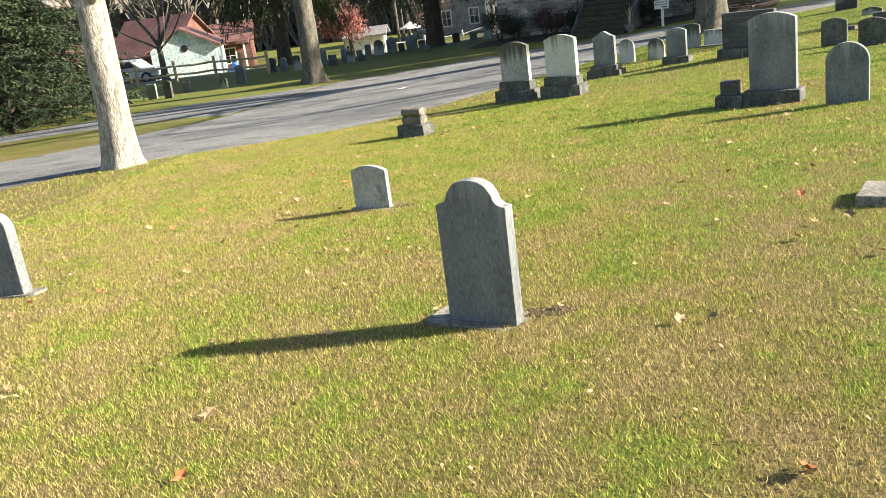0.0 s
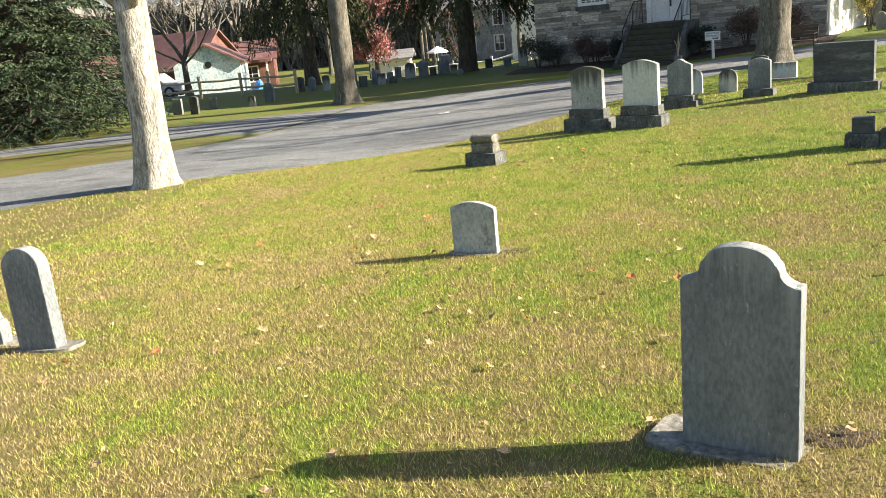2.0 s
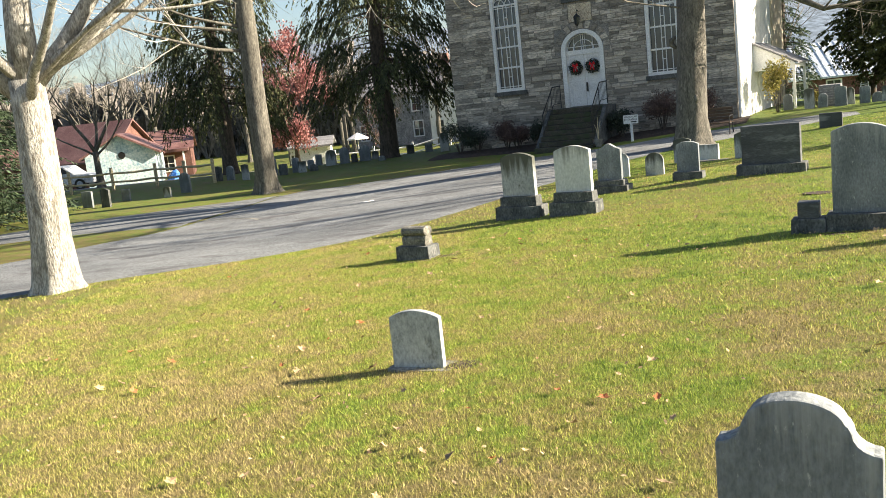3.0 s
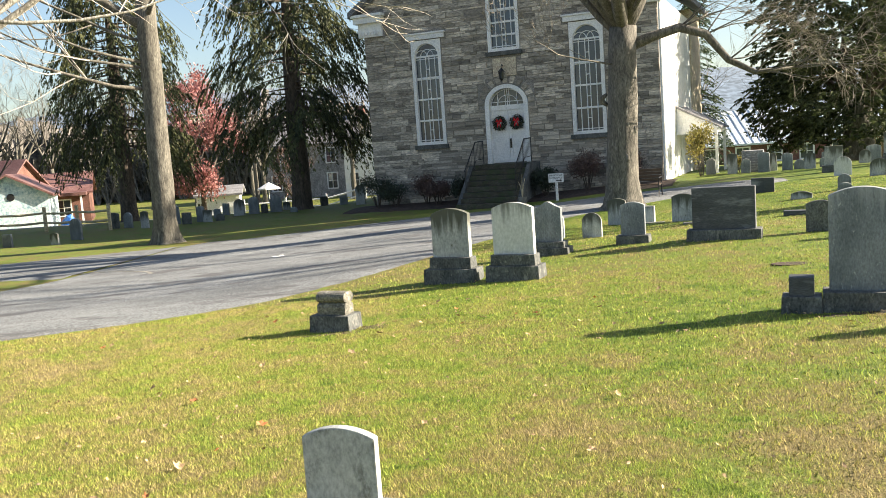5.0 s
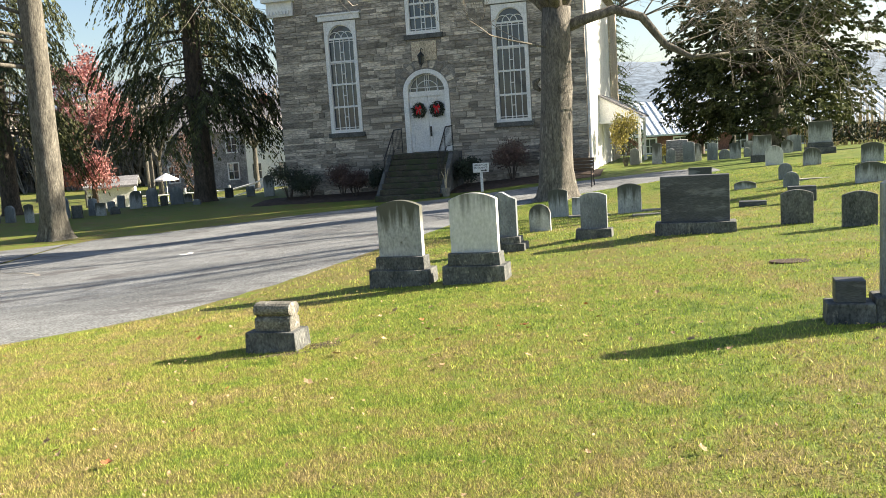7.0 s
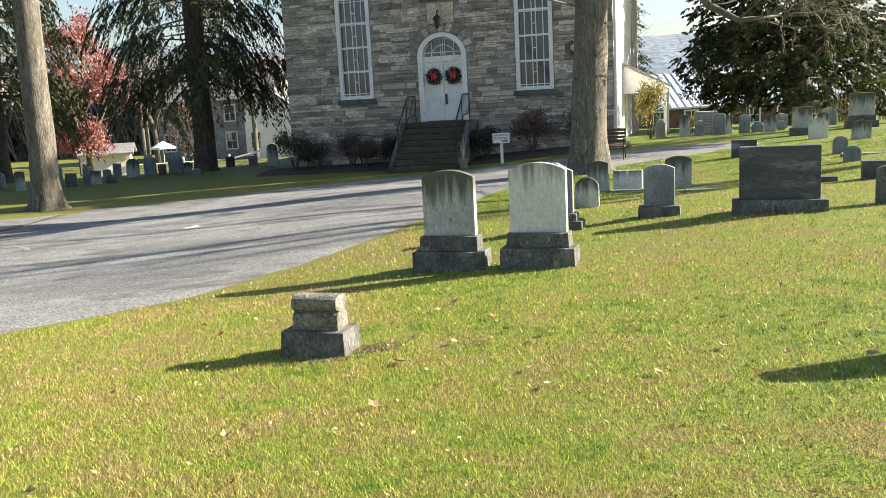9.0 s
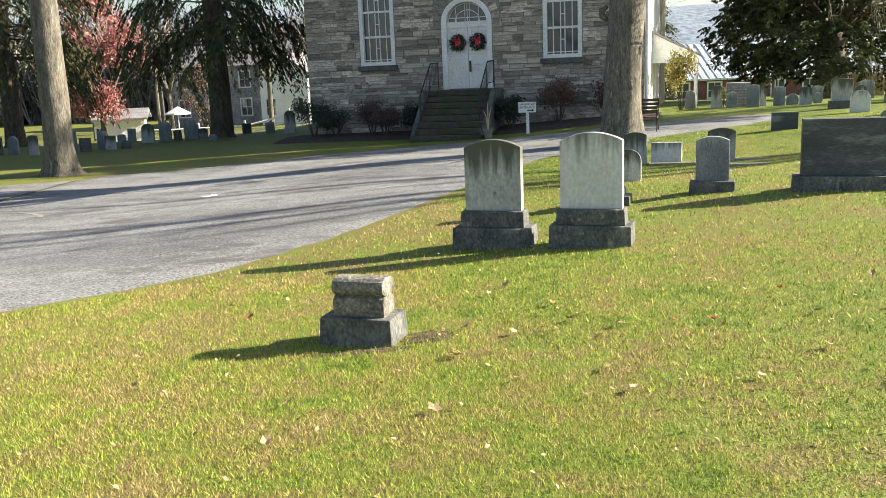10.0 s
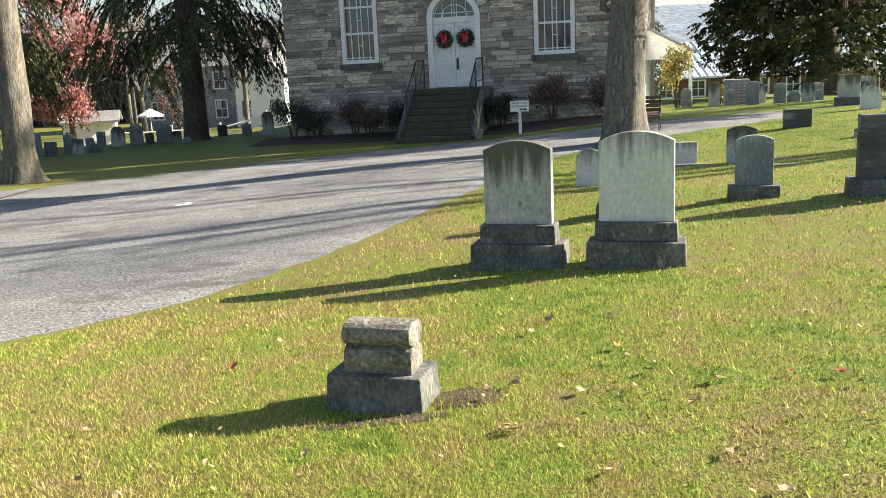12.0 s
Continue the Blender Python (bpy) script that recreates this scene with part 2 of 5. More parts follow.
BRICK_RED = surface("red_brick", (0.10, 0.05, 0.04), (0.20, 0.095, 0.075), 1, 14, 0.9, 0.3)
RED_ROOF = surface("red_roof", (0.12, 0.055, 0.05), (0.20, 0.11, 0.10), 1.2, 10, 0.6, 0.15)
METAL_ROOF = surface("pale_metal_roof", (0.45, 0.50, 0.56), (0.62, 0.67, 0.72), 0.7, 10, 0.45, 0.05, metal=0.1)
GREY_ROOF = surface("grey_shingle", (0.13, 0.13, 0.14), (0.25, 0.25, 0.26), 1.5, 12, 0.9, 0.3)
# Two pale blues in broad mottling for the garage wall.
MOTTLED_BLUE = surface("pale_blue_wall", (0.38, 0.52, 0.60), (0.66, 0.74, 0.76), 0.8, 8, 0.8, 0.1)
FAR_STONE = surface("far_grey_stone", (0.20, 0.20, 0.205), (0.34, 0.335, 0.33), 1.2, 8, 0.9, 0.3)
BLUE = surface("blue_tarp", (0.02, 0.10, 0.42), (0.06, 0.22, 0.62), 3, 6, 0.5, 0.2)
RED_RIBBON = surface("red_ribbon", (0.5, 0.012, 0.018), (0.75, 0.03, 0.04), 9, 5, 0.45, 0.1)
BLACK = surface("black_paint", (0.008, 0.008, 0.009), (0.02, 0.02, 0.02), 6, 5, 0.4, 0)
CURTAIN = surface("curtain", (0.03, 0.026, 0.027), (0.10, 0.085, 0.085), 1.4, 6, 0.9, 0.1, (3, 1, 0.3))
ORANGE = surface("orange_cloth", (0.42, 0.10, 0.05), (0.6, 0.2, 0.1), 4, 6, 0.9, 0.1)
# Distance haze is put into the ridge's base colour as blue.
HILL = surface("hazy_hill", (0.13, 0.175, 0.235), (0.155, 0.20, 0.26), 0.004, 12, 1.0, 0)
FAR_WOOD = surface("far_bare_wood", (0.13, 0.12, 0.112), (0.21, 0.195, 0.18), 0.05, 40, 1.0, 0.4)
CAR_PAINT = surface("pale_car_paint", (0.55, 0.57, 0.6), (0.62, 0.64, 0.66), 2, 4, 0.3, 0)


def glass():
    m = bpy.data.materials.new("window_glass")
    m.use_nodes = True
    b = m.node_tree.nodes["Principled BSDF"]
    b.inputs["Base Color"].default_value = (0.045, 0.055, 0.07, 1)
    b.inputs["Roughness"].default_value = 0.055
    b.inputs["IOR"].default_value = 1.6
    return m


GLASS = glass()


# ---- shape helpers ----
class Shape:
    """Gathers boxes, prisms, tubes and leaves into one mesh."""

    def __init__(self):
        self.v, self.f = [], []

    def add(self, verts, faces):
        k = len(self.v)
        self.v += [tuple(p) for p in verts]
        self.f += [tuple(i + k for i in q) for q in faces]
        return self

    def box(self, x0, x1, y0, y1, z0, z1, top=0.0):
        t = top
        self.add([(x0, y0, z0), (x1, y0, z0), (x1, y1, z0), (x0, y1, z0), (x0 + t, y0 + t, z1), (x1 - t, y0 + t, z1), (x1 - t, y1 - t, z1), (x0 + t, y1 - t, z1)],
                 [(0, 3, 2, 1), (4, 5, 6, 7), (0, 1, 5, 4), (1, 2, 6, 5), (2, 3, 7, 6), (3, 0, 4, 7)])
        return self

    def prism(self, outline, y0, y1):
        """An outline in x and z (anticlockwise seen from -y) pushed from y0 to y1."""
        n = len(outline)
        self.add([(x, y0, z) for x, z in outline] + [(x, y1, z) for x, z in outline],
                 [tuple(range(n)), tuple(range(2 * n - 1, n - 1, -1))] + [(i, i + n, (i + 1) % n + n, (i + 1) % n) for i in range(n)])
        return self

    def tube(self, pts, radii, n=7):
        rings = []
        pts = [Vector(p) for p in pts]
        side = None
        for i, p in enumerate(pts):
            d = (pts[min(i + 1, len(pts) - 1)] - pts[max(i - 1, 0)]).normalized()
            if side is None:
                side = d.orthogonal().normalized()
            side = (side - d * side.dot(d)).normalized()
            up = d.cross(side)
            rings.append([p + (side * math.cos(a) + up * math.sin(a)) * radii[i] for a in [math.tau * j / n for j in range(n)]])
        verts = [q for r in rings for q in r]
        faces = [(i * n + j, i * n + (j + 1) % n, (i + 1) * n + (j + 1) % n, (i + 1) * n + j) for i in range(len(pts) - 1) for j in range(n)]
        faces += [tuple(range(n - 1, -1, -1)), tuple((len(pts) - 1) * n + j for j in range(n))]
        return self.add(verts, faces)

    def mesh(self, name, material, smooth=False, bevel=0.0, segments=2):
        me = bpy.data.meshes.new(name)
        me.from_pydata(self.v, [], self.f)
        if bevel:
            bm = bmesh.new()
            bm.from_mesh(me)
            bmesh.ops.recalc_face_normals(bm, faces=bm.faces)
            sharp = [e for e in bm.edges if len(e.link_faces) == 2 and e.calc_face_angle(0) > 0.5]
            bmesh.ops.bevel(bm, geom=sharp, offset=bevel, segments=segments, affect="EDGES", profile=0.6, clamp_overlap=True)
            bm.to_mesh(me)
            bm.free()
        me.materials.append(material)
        if smooth:
            me.polygons.foreach_set("use_smooth", [True] * len(me.polygons))
        return me


def part(name, shape, material, parent=None, label="", smooth=False, bevel=0.0, at=None):
    """Links a shape as one mesh object under a thing or a part."""
    ob = new(name, shape if isinstance(shape, bpy.types.Mesh) else shape.mesh(name, material, smooth, bevel))
    ob.parent = parent
    if at is not None:
        ob.matrix_basis = at
    return tagged(ob, label)


def root(name, m, label, category, group="", kind=""):
    ob = new(name)
    ob.empty_display_size = 0.2
    ob.matrix_basis = m
    return tagged(ob, label, category, group, kind)


def relief(x, y, f=math):
    """The lie of the lawn; f is math for one point or numpy for many."""
    z = 0.0435 + 0.0489 * 12 * f.tanh(x / 12) - 0.0444 * 15 * f.tanh(y / 15)
    z = z - 0.12 * f.exp(-((x + 10) / 4) ** 2 - ((y - 25) / 8) ** 2)
    z = z + 0.15 * f.exp(-((x + 10) ** 2 + (y - 14.3) ** 2) / 9)
    z = z - 0.16 * f.exp(-((x + 2.7) ** 2 + (y - 35.5) ** 2) / 16)
    z = z - 0.035 * f.exp(-((x + 1.1) ** 2 + (y - 4.3) ** 2) / 4)
    z = z + 0.075 * f.exp(-((x - 0.6) ** 2 + (y - 19.2) ** 2) / 4) - 0.05 * f.exp(-((x - 1.2) ** 2 + (y - 12.6) ** 2) / 1.5)
    return z - 0.19 * f.exp(-((x - 1.5) / 4.5) ** 2 - ((y - 26) / 4.5) ** 2)


def ground_z(x, y):
    z = relief(x, y) - 1.6 * min(1, max(0, (y - 36) / 40)) * min(1, max(0, (x - 2) / 12))
    u = min(1, max(0, (y - 44) / 22))
    return z - 1.45 * u * u * (3 - 2 * u) * min(1, max(0, (-9 - x) / 5))


def on_ground(x, y, yaw=0.0, sink=0.0, lean=0.0, tip=0.0):
    return pose(x, y, ground_z(x, y) - sink, tip, lean, yaw)


def spline(pts, n):
    """n points along a smooth curve through pts."""
    out = []
    p = [Vector(a) for a in pts]
    p = [2 * p[0] - p[1], *p, 2 * p[-1] - p[-2]]
    seg = len(p) - 3
    for k in range(n):
        u = k / (n - 1) * seg
        i = min(int(u), seg - 1)
        t = u - i
        a, b, c, d = p[i:i + 4]
        out.append(0.5 * (2 * b + (c - a) * t + (2 * a - 5 * b + 4 * c - d) * t * t + (3 * b - a - 3 * c + d) * t ** 3))
    return out


# ---- ground, road ----
def graded(lo, hi, near_lo, near_hi, step, grow=1.25):
    vals = list(np.arange(near_lo, near_hi + step / 2, step))
    s, v = step, near_hi
    while v < hi:
        s *= grow
        v += s
        vals.append(v)
    s, v = step, near_lo
    while v > lo:
        s *= grow
        v -= s
        vals.insert(0, v)
    return vals


gx, gy = graded(-4000, 4500, -26, 14, 0.5), graded(-300, 3500, -3, 48, 0.5)
g = Shape()
g.v = [(x, y, ground_z(x, y)) for y in gy for x in gx]
g.f = [(j * len(gx) + i, j * len(gx) + i + 1, (j + 1) * len(gx) + i + 1, (j + 1) * len(gx) + i) for j in range(len(gy) - 1) for i in range(len(gx) - 1)]
tagged(part("ground", g, TURF, smooth=True), "autumn lawn of green and straw-yellow grass", "lawn", kind="structure")

MAIN_NEAR = [(-34, 2), (-20, 8.6), (-12, 13), (-8.6, 14.9), (-6.75, 16.3), (-5.75, 17.2), (-4.6, 19.1), (-3.45, 21.9), (-2.6, 23.9), (-1.3, 27.1), (0.4, 28.9), (2.4, 30.0), (4.6, 30.6), (6.3, 31.5)]
MAIN_FAR = [(-36, 8), (-22, 14.3), (-16.6, 18.2), (-15.1, 19.6), (-14.2, 21.6), (-13.2, 23.8), (-12.6, 30.6), (-10.6, 31.7), (-8.6, 32.4), (-6.5, 33.3), (-4.2, 34.3), (-1.5, 34.2), (3.3, 33.6), (5.2, 33.5), (6.5, 32.7)]
SIDE_NEAR = [(-36, 16), (-24, 20.8), (-20.4, 22.6), (-17.2, 23.7), (-15.3, 23.95), (-13.15, 23.75)]
SIDE_FAR = [(-36, 19), (-25, 23.2), (-21.5, 25), (-19.4, 27.4), (-16.5, 28.9), (-12.55, 30.65)]


def sheet(a, b, n, across, lift, rag):
    """A paved sheet between two edge curves, draped on the ground, with slightly ragged edges that dip into the turf."""
    s = Shape()
    ea, eb = spline([(*p, 0) for p in a], n), spline([(*p, 0) for p in b], n)
    for i in range(n):
        w = rag * noise.noise((ea[i].x * 2.3, ea[i].y * 2.3, 0))
        for j in range(across + 1):
            u = j / across
            p = ea[i].lerp(eb[i], u)
            if j in (0, across):
                p += (eb[i] - ea[i]).normalized() * w
            s.v.append((p.x, p.y, ground_z(p.x, p.y) + (lift if 0 < j < across else -0.01)))
    c = across + 1
    s.f = [(i * c + j, i * c + j + 1, (i + 1) * c + j + 1, (i + 1) * c + j) for i in range(n - 1) for j in range(across)]
    return s


tagged(part("road", sheet(MAIN_NEAR, MAIN_FAR, 220, 24, 0.014, 0.12), ASPHALT, smooth=True), "worn grey asphalt drive with cracks and gravel edges", "road", kind="structure")
LANE_NEAR, LANE_FAR = [(-44, 44), (-30, 45), (-22, 47.5), (-12, 52.5), (-1, 56)], [(-44, 49), (-31, 50.5), (-22, 53.5), (-12, 58), (-1, 61.5)]
tagged(part("road", sheet(LANE_NEAR, LANE_FAR, 60, 6, 0.02, 0.1), ASPHALT, smooth=True), "grey lane passing behind the old tablets", "road", kind="structure")
tagged(part("road", sheet(SIDE_NEAR, SIDE_FAR, 90, 10, 0.022, 0.1), ASPHALT, smooth=True), "grey asphalt side drive beside a grass island", "road", kind="structure")


# ---- church ----
CH = pose(3.45, 36.8, 0.0455, 0, 0, -18) @ Matrix.Diagonal((0.965, 0.965, 0.965, 1))
CH_W, EAVE, CH_D = 12.37, 6.6, 13.5
DOOR_X, SILL = -6.15, 0.60
church = root("church", CH, "grey fieldstone church with white trim and tall arched windows", "church")
WIN = [(-10.2, -8.86, 1.55, 5.95), (-3.42, -2.08, 1.55, 5.95), (-6.78, -5.44, 5.1, 8.0)]


def arch(cx, half, z0, spring, top, n=14):
    pts = [(cx - half, z0), (cx + half, z0), (cx + half, spring)]
    for k in range(1, n):
        a = math.pi * k / n
        pts.append((cx + half * math.cos(a), spring + (top - spring) * math.sin(a)))
    pts.append((cx - half, spring))
    return pts


def hole_wall(x0, x1, z0, z1, y0, y1, holes):
    """One connected wall with rectangular holes that go right through it."""
    s = Shape()
    xs = sorted({x0, x1, *[v for h in holes for v in h[:2]]})
    zs = sorted({z0, z1, *[v for h in holes for v in h[2:]]})
    nx, nz = len(xs) - 1, len(zs) - 1
    solid = [[not any(h[0] < (xs[i] + xs[i + 1]) / 2 < h[1] and h[2] < (zs[k] + zs[k + 1]) / 2 < h[3] for h in holes) for k in range(nz)] for i in range(nx)]
    ids = {}

    def vert(i, y, k):
        if (i, y, k) not in ids:
            ids[i, y, k] = len(s.v)
            s.v.append((xs[i], y, zs[k]))
        return ids[i, y, k]

    def full(i, k):
        return 0 <= i < nx and 0 <= k < nz and solid[i][k]

    for i in range(nx):
        for k in range(nz):
            if not solid[i][k]:
                continue
            s.f.append((vert(i, y0, k), vert(i + 1, y0, k), vert(i + 1, y0, k + 1), vert(i, y0, k + 1)))
            s.f.append((vert(i + 1, y1, k), vert(i, y1, k), vert(i, y1, k + 1), vert(i + 1, y1, k + 1)))
            for di, dk, a, b in ((-1, 0, (i, k + 1), (i, k)), (1, 0, (i + 1, k), (i + 1, k + 1)), (0, -1, (i, k), (i + 1, k)), (0, 1, (i + 1, k + 1), (i, k + 1))):
                if not full(i + di, k + dk):
                    s.f.append((vert(a[0], y0, a[1]), vert(a[0], y1, a[1]), vert(b[0], y1, b[1]), vert(b[0], y0, b[1])))
    return s


HOLES = [*WIN, (DOOR_X - 0.92, DOOR_X + 0.92, SILL, 3.75)]
part("wall", hole_wall(-CH_W, 0, -1.4, 9.4, 0.0, 0.5, HOLES), MORTAR, church, "fieldstone front wall")
side = Shape().box(-0.5, 0, 0.5, 9.6, -1.4, EAVE)
part("wall", side, STUCCO, church, "sunlit white stuccoed side wall")
part("wall", Shape().box(-0.5, 0.06, 9.6, CH_D, -1.4, EAVE + 0.5), BUFF, church, "buff stone rear side wall")
part("wall", Shape().box(-CH_W, -CH_W + 0.5, 0.5, CH_D, -1.4, EAVE), MORTAR, church)
part("wall", Shape().box(-CH_W + 0.5, -0.5, CH_D - 0.5, CH_D, -1.4, EAVE), MORTAR, church)
rise = 4.4
rf = Shape().prism([(-CH_W - 0.5, EAVE + 0.5), (-CH_W / 2, EAVE + 0.5 + rise), (0.5, EAVE + 0.5), (0.5, EAVE + 0.75), (-CH_W / 2, EAVE + 0.75 + rise), (-CH_W - 0.5, EAVE + 0.75)], -0.45, CH_D + 0.3)
part("roof", rf, GREY_ROOF, church, "grey shingled gable roof")
part("gable", Shape().prism([(-CH_W + 0.3, 9.4), (-CH_W + 2.6, 9.4), (-2.6, 9.4), (-CH_W / 2, EAVE + 0.4 + rise)], 0.0, 0.5), MORTAR, church)
for x0, x1 in ((-CH_W - 0.32, -CH_W + 1.0), (-1.0, 0.32)):
    c = Shape().box(x0 + 0.12, x1 - 0.08, -0.14, 0.0, 6.28, 6.85).box(x0, x1, -0.34, 0.0, 6.85, 7.1).box(x0 - 0.08, x1 + 0.06, -0.42, 0.0, 7.1, 7.22)
    k = x0 + 0.2
    while k < x1 - 0.2:
        c.box(k, k + 0.07, -0.2, -0.14, 6.36, 6.5)
        k += 0.14
    part("cornice_return", c, WHITE, church, "white moulded cornice return", bevel=0.012)


def tall_window(x0, x1, z0, z1):
    """A white sash window whose upper light holds a round-headed tracery."""
    w = new("window")
    w.parent = church
    tagged(w, "tall white arched window with leaded tracery bars")
    cx, half = (x0 + x1) / 2, (x1 - x0) / 2
    part("frame", hole_wall(x0, x1, z0, z1 - half - 0.05, -0.05, 0.16, [(x0 + 0.14, x1 - 0.14, z0 + 0.13, z1 - half - 0.05)]), WHITE, w)
    spring = z1 - half - 0.05
    r = half - 0.14
    head = Shape()
    n = 16
    for k in range(n):
        a0, a1 = math.pi * k / n, math.pi * (k + 1) / n
        q = [(cx + r * math.cos(a0), spring + r * math.sin(a0)), (cx + r * math.cos(a1), spring + r * math.sin(a1))]
        o = [(cx + half * min(1, max(-1, 1.5 * math.cos(a))), spring + half * min(1, 1.5 * math.sin(a))) for a in (a0, a1)]
        head.prism([q[0], o[0], o[1], q[1]], -0.05, 0.16)
    part("frame", head, WHITE, w, "arched head of the frame")
    part("lintel", Shape().box(x0 - 0.2, x1 + 0.2, -0.12, 0.0, z1 - 0.02, z1 + 0.18).box(x0 - 0.26, x1 + 0.26, -0.17, 0.0, z1 + 0.18, z1 + 0.25), WHITE, w, "white moulded lintel", bevel=0.01)
    part("sill", Shape().box(x0 - 0.1, x1 + 0.1, -0.12, 0.1, z0 - 0.18, z0 - 0.004), PLINTH, w, "grey stone sill", bevel=0.01)
    part("pane", Shape().prism(arch(cx, r + 0.01, z0 + 0.12, spring, spring + r), 0.10, 0.11), GLASS, w)
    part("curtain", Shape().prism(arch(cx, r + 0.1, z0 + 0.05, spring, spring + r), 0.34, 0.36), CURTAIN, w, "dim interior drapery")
    for k in range(1, 5):
        z = z0 + 0.13 + (spring - z0 - 0.13) * k / 4
        part("sash_bar", Shape().box(cx - r, cx + r, 0.05, 0.098, z - 0.035, z + 0.035), WHITE, w)
    tr = Shape()
    for u in (-0.62, -0.14, 0.14, 0.62):
        tr.box(cx + u * r - 0.016, cx + u * r + 0.016, 0.06, 0.099, z0 + 0.13, spring)
    for k in range(9):
        z = z0 + 0.2 + (spring - z0 - 0.3) * k / 8
        tr.box(cx - 0.14 * r if k % 2 else cx - r, cx + 0.14 * r if k % 2 else cx + r, 0.06, 0.099, z - 0.014, z + 0.014)
    for rr, c0 in ((0.5, -0.5), (0.5, 0.5), (0.98, 0.0), (0.55, 0.0)):
        for k in range(12):
            a0, a1 = math.pi * k / 12, math.pi * (k + 1) / 12
            p = [(cx + r * (c0 + q * math.cos(a)), spring + r * q * math.sin(a)) for q, a in ((rr - 0.03, a0), (rr + 0.02, a0), (rr + 0.02, a1), (rr - 0.03, a1))]
            tr.prism(p, 0.06, 0.099)
    part("tracery", tr, WHITE, w, "thin pale tracery bars")
    return w


for w in WIN:
    tall_window(*w)
part("drape", Shape().prism([(-9.9, 1.68), (-9.2, 1.68), (-9.3, 2.2), (-9.6, 2.5), (-9.85, 2.1)], 0.28, 0.31), ORANGE, church, "orange cloth inside the window")

dr = new("door")
dr.parent = church
tagged(dr, "white panelled double church door in an arched frame")
fr = Shape()
half, ri, sp = 0.92, 0.74, 2.95
for sx in (-1, 1):
    fr.box(DOOR_X + sx * (half + ri) / 2 - 0.09, DOOR_X + sx * (half + ri) / 2 + 0.09, -0.06, 0.32, SILL, sp)
for k in range(18):
    a0, a1 = math.pi * k / 18, math.pi * (k + 1) / 18
    fr.prism([(DOOR_X + q * math.cos(a), sp + q * math.sin(a) * 0.9) for q, a in ((ri, a0), (half, a0), (half, a1), (ri, a1))], -0.06, 0.32)
fr.box(DOOR_X - ri, DOOR_X + ri, 0.1, 0.3, sp - 0.2, sp)
part("frame", fr, WHITE, dr, "arched white frame")
spandrel = Shape()
for k in range(18):
    a0, a1 = math.pi * k / 18, math.pi * (k + 1) / 18
    p0, p1 = [(DOOR_X + half * math.cos(a), sp + half * math.sin(a) * 0.9) for a in (a0, a1)]
    spandrel.prism([p0, (p0[0], 3.76), (p1[0], 3.76), p1], 0.004, 0.3)
part("spandrel", spandrel, MORTAR, dr)
part("pane", Shape().prism(arch(DOOR_X, ri, sp, sp + 0.01, sp + ri * 0.9), 0.2, 0.21), GLASS, dr, "dark fanlight glass")
fan = Shape()
for u in (-0.08, 0.08, -0.4, 0.4, 0):
    fan.box(DOOR_X + u * 1.4 * ri - 0.012, DOOR_X + u * 1.4 * ri + 0.012, 0.15, 0.198, sp, sp + ri * 0.9 * math.sqrt(max(0, 1 - (1.4 * u) ** 2)))
for q in (0.6, 0.95):
    for k in range(14):
        a0, a1 = math.pi * k / 14, math.pi * (k + 1) / 14
        fan.prism([(DOOR_X + ri * c * math.cos(a), sp + ri * c * math.sin(a) * 0.9) for c, a in ((q - 0.02, a0), (q + 0.02, a0), (q + 0.02, a1), (q - 0.02, a1))], 0.15, 0.198)
fan.box(DOOR_X - ri, DOOR_X + ri, 0.15, 0.198, sp + 0.12, sp + 0.15)
part("tracery", fan, WHITE, dr, "white fanlight bars")
for sx in (-1, 1):
    a, b = sorted((DOOR_X + sx * 0.006, DOOR_X + sx * ri))
    lf = hole_wall(a, b, SILL + 0.02, sp - 0.2, 0.14, 0.2, [(a + 0.12, b - 0.12, SILL + 0.25, SILL + 0.85), (a + 0.12, b - 0.12, SILL + 1.0, SILL + 2.0)])
    lf.box(a, b, 0.17, 0.22, SILL + 0.02, sp - 0.2)
    leaf = part("leaf", lf, WHITE, dr)
    if sx == -1:
        part("handle", Shape().box(DOOR_X + 0.03, DOOR_X + 0.1, 0.09, 0.139, 1.2, 1.58), BLACK, leaf, "black push plate", bevel=0.006)
part("plaque", Shape().box(DOOR_X - 0.48, DOOR_X + 0.52, -0.045, 0.0, 4.1, 4.83), BUFF, church, "pale date stone above the door", bevel=0.012)
for k in range(11):
    a = math.pi * (k + 0.5) / 11
    c0, s0 = math.cos(a), math.sin(a)
    t = 0.11
    p = [(DOOR_X + q * c0 - e * s0 * t, sp + (q * s0 * 0.95) + e * c0 * t) for q, e in ((0.93, -0.8), (1.22, -1), (1.22, 1), (0.93, 0.8))]
    part("voussoir", Shape().prism(p, -0.035, 0.0), RUBBLE, church, bevel=0.008)


# ---- church steps, rails ----
steps = root("church_steps", CH, "worn mossy stone steps rising to the church door", "steps")
BASE_Z, N_STEP = -1.02, 8
for k in range(N_STEP):
    z1 = BASE_Z + (SILL - BASE_Z) * (k + 1) / N_STEP
    y0 = -3.2 + 0.275 * k
    w = 1.12 if k else 1.22
    part("step", Shape().box(DOOR_X - w, DOOR_X + w, y0, -0.004 if k == N_STEP - 1 else y0 + 0.45, z1 - 0.19 - (0.3 if k == 0 else 0), z1 - 0.004 * (k == N_STEP - 1)), STEP, steps, bevel=0.012)
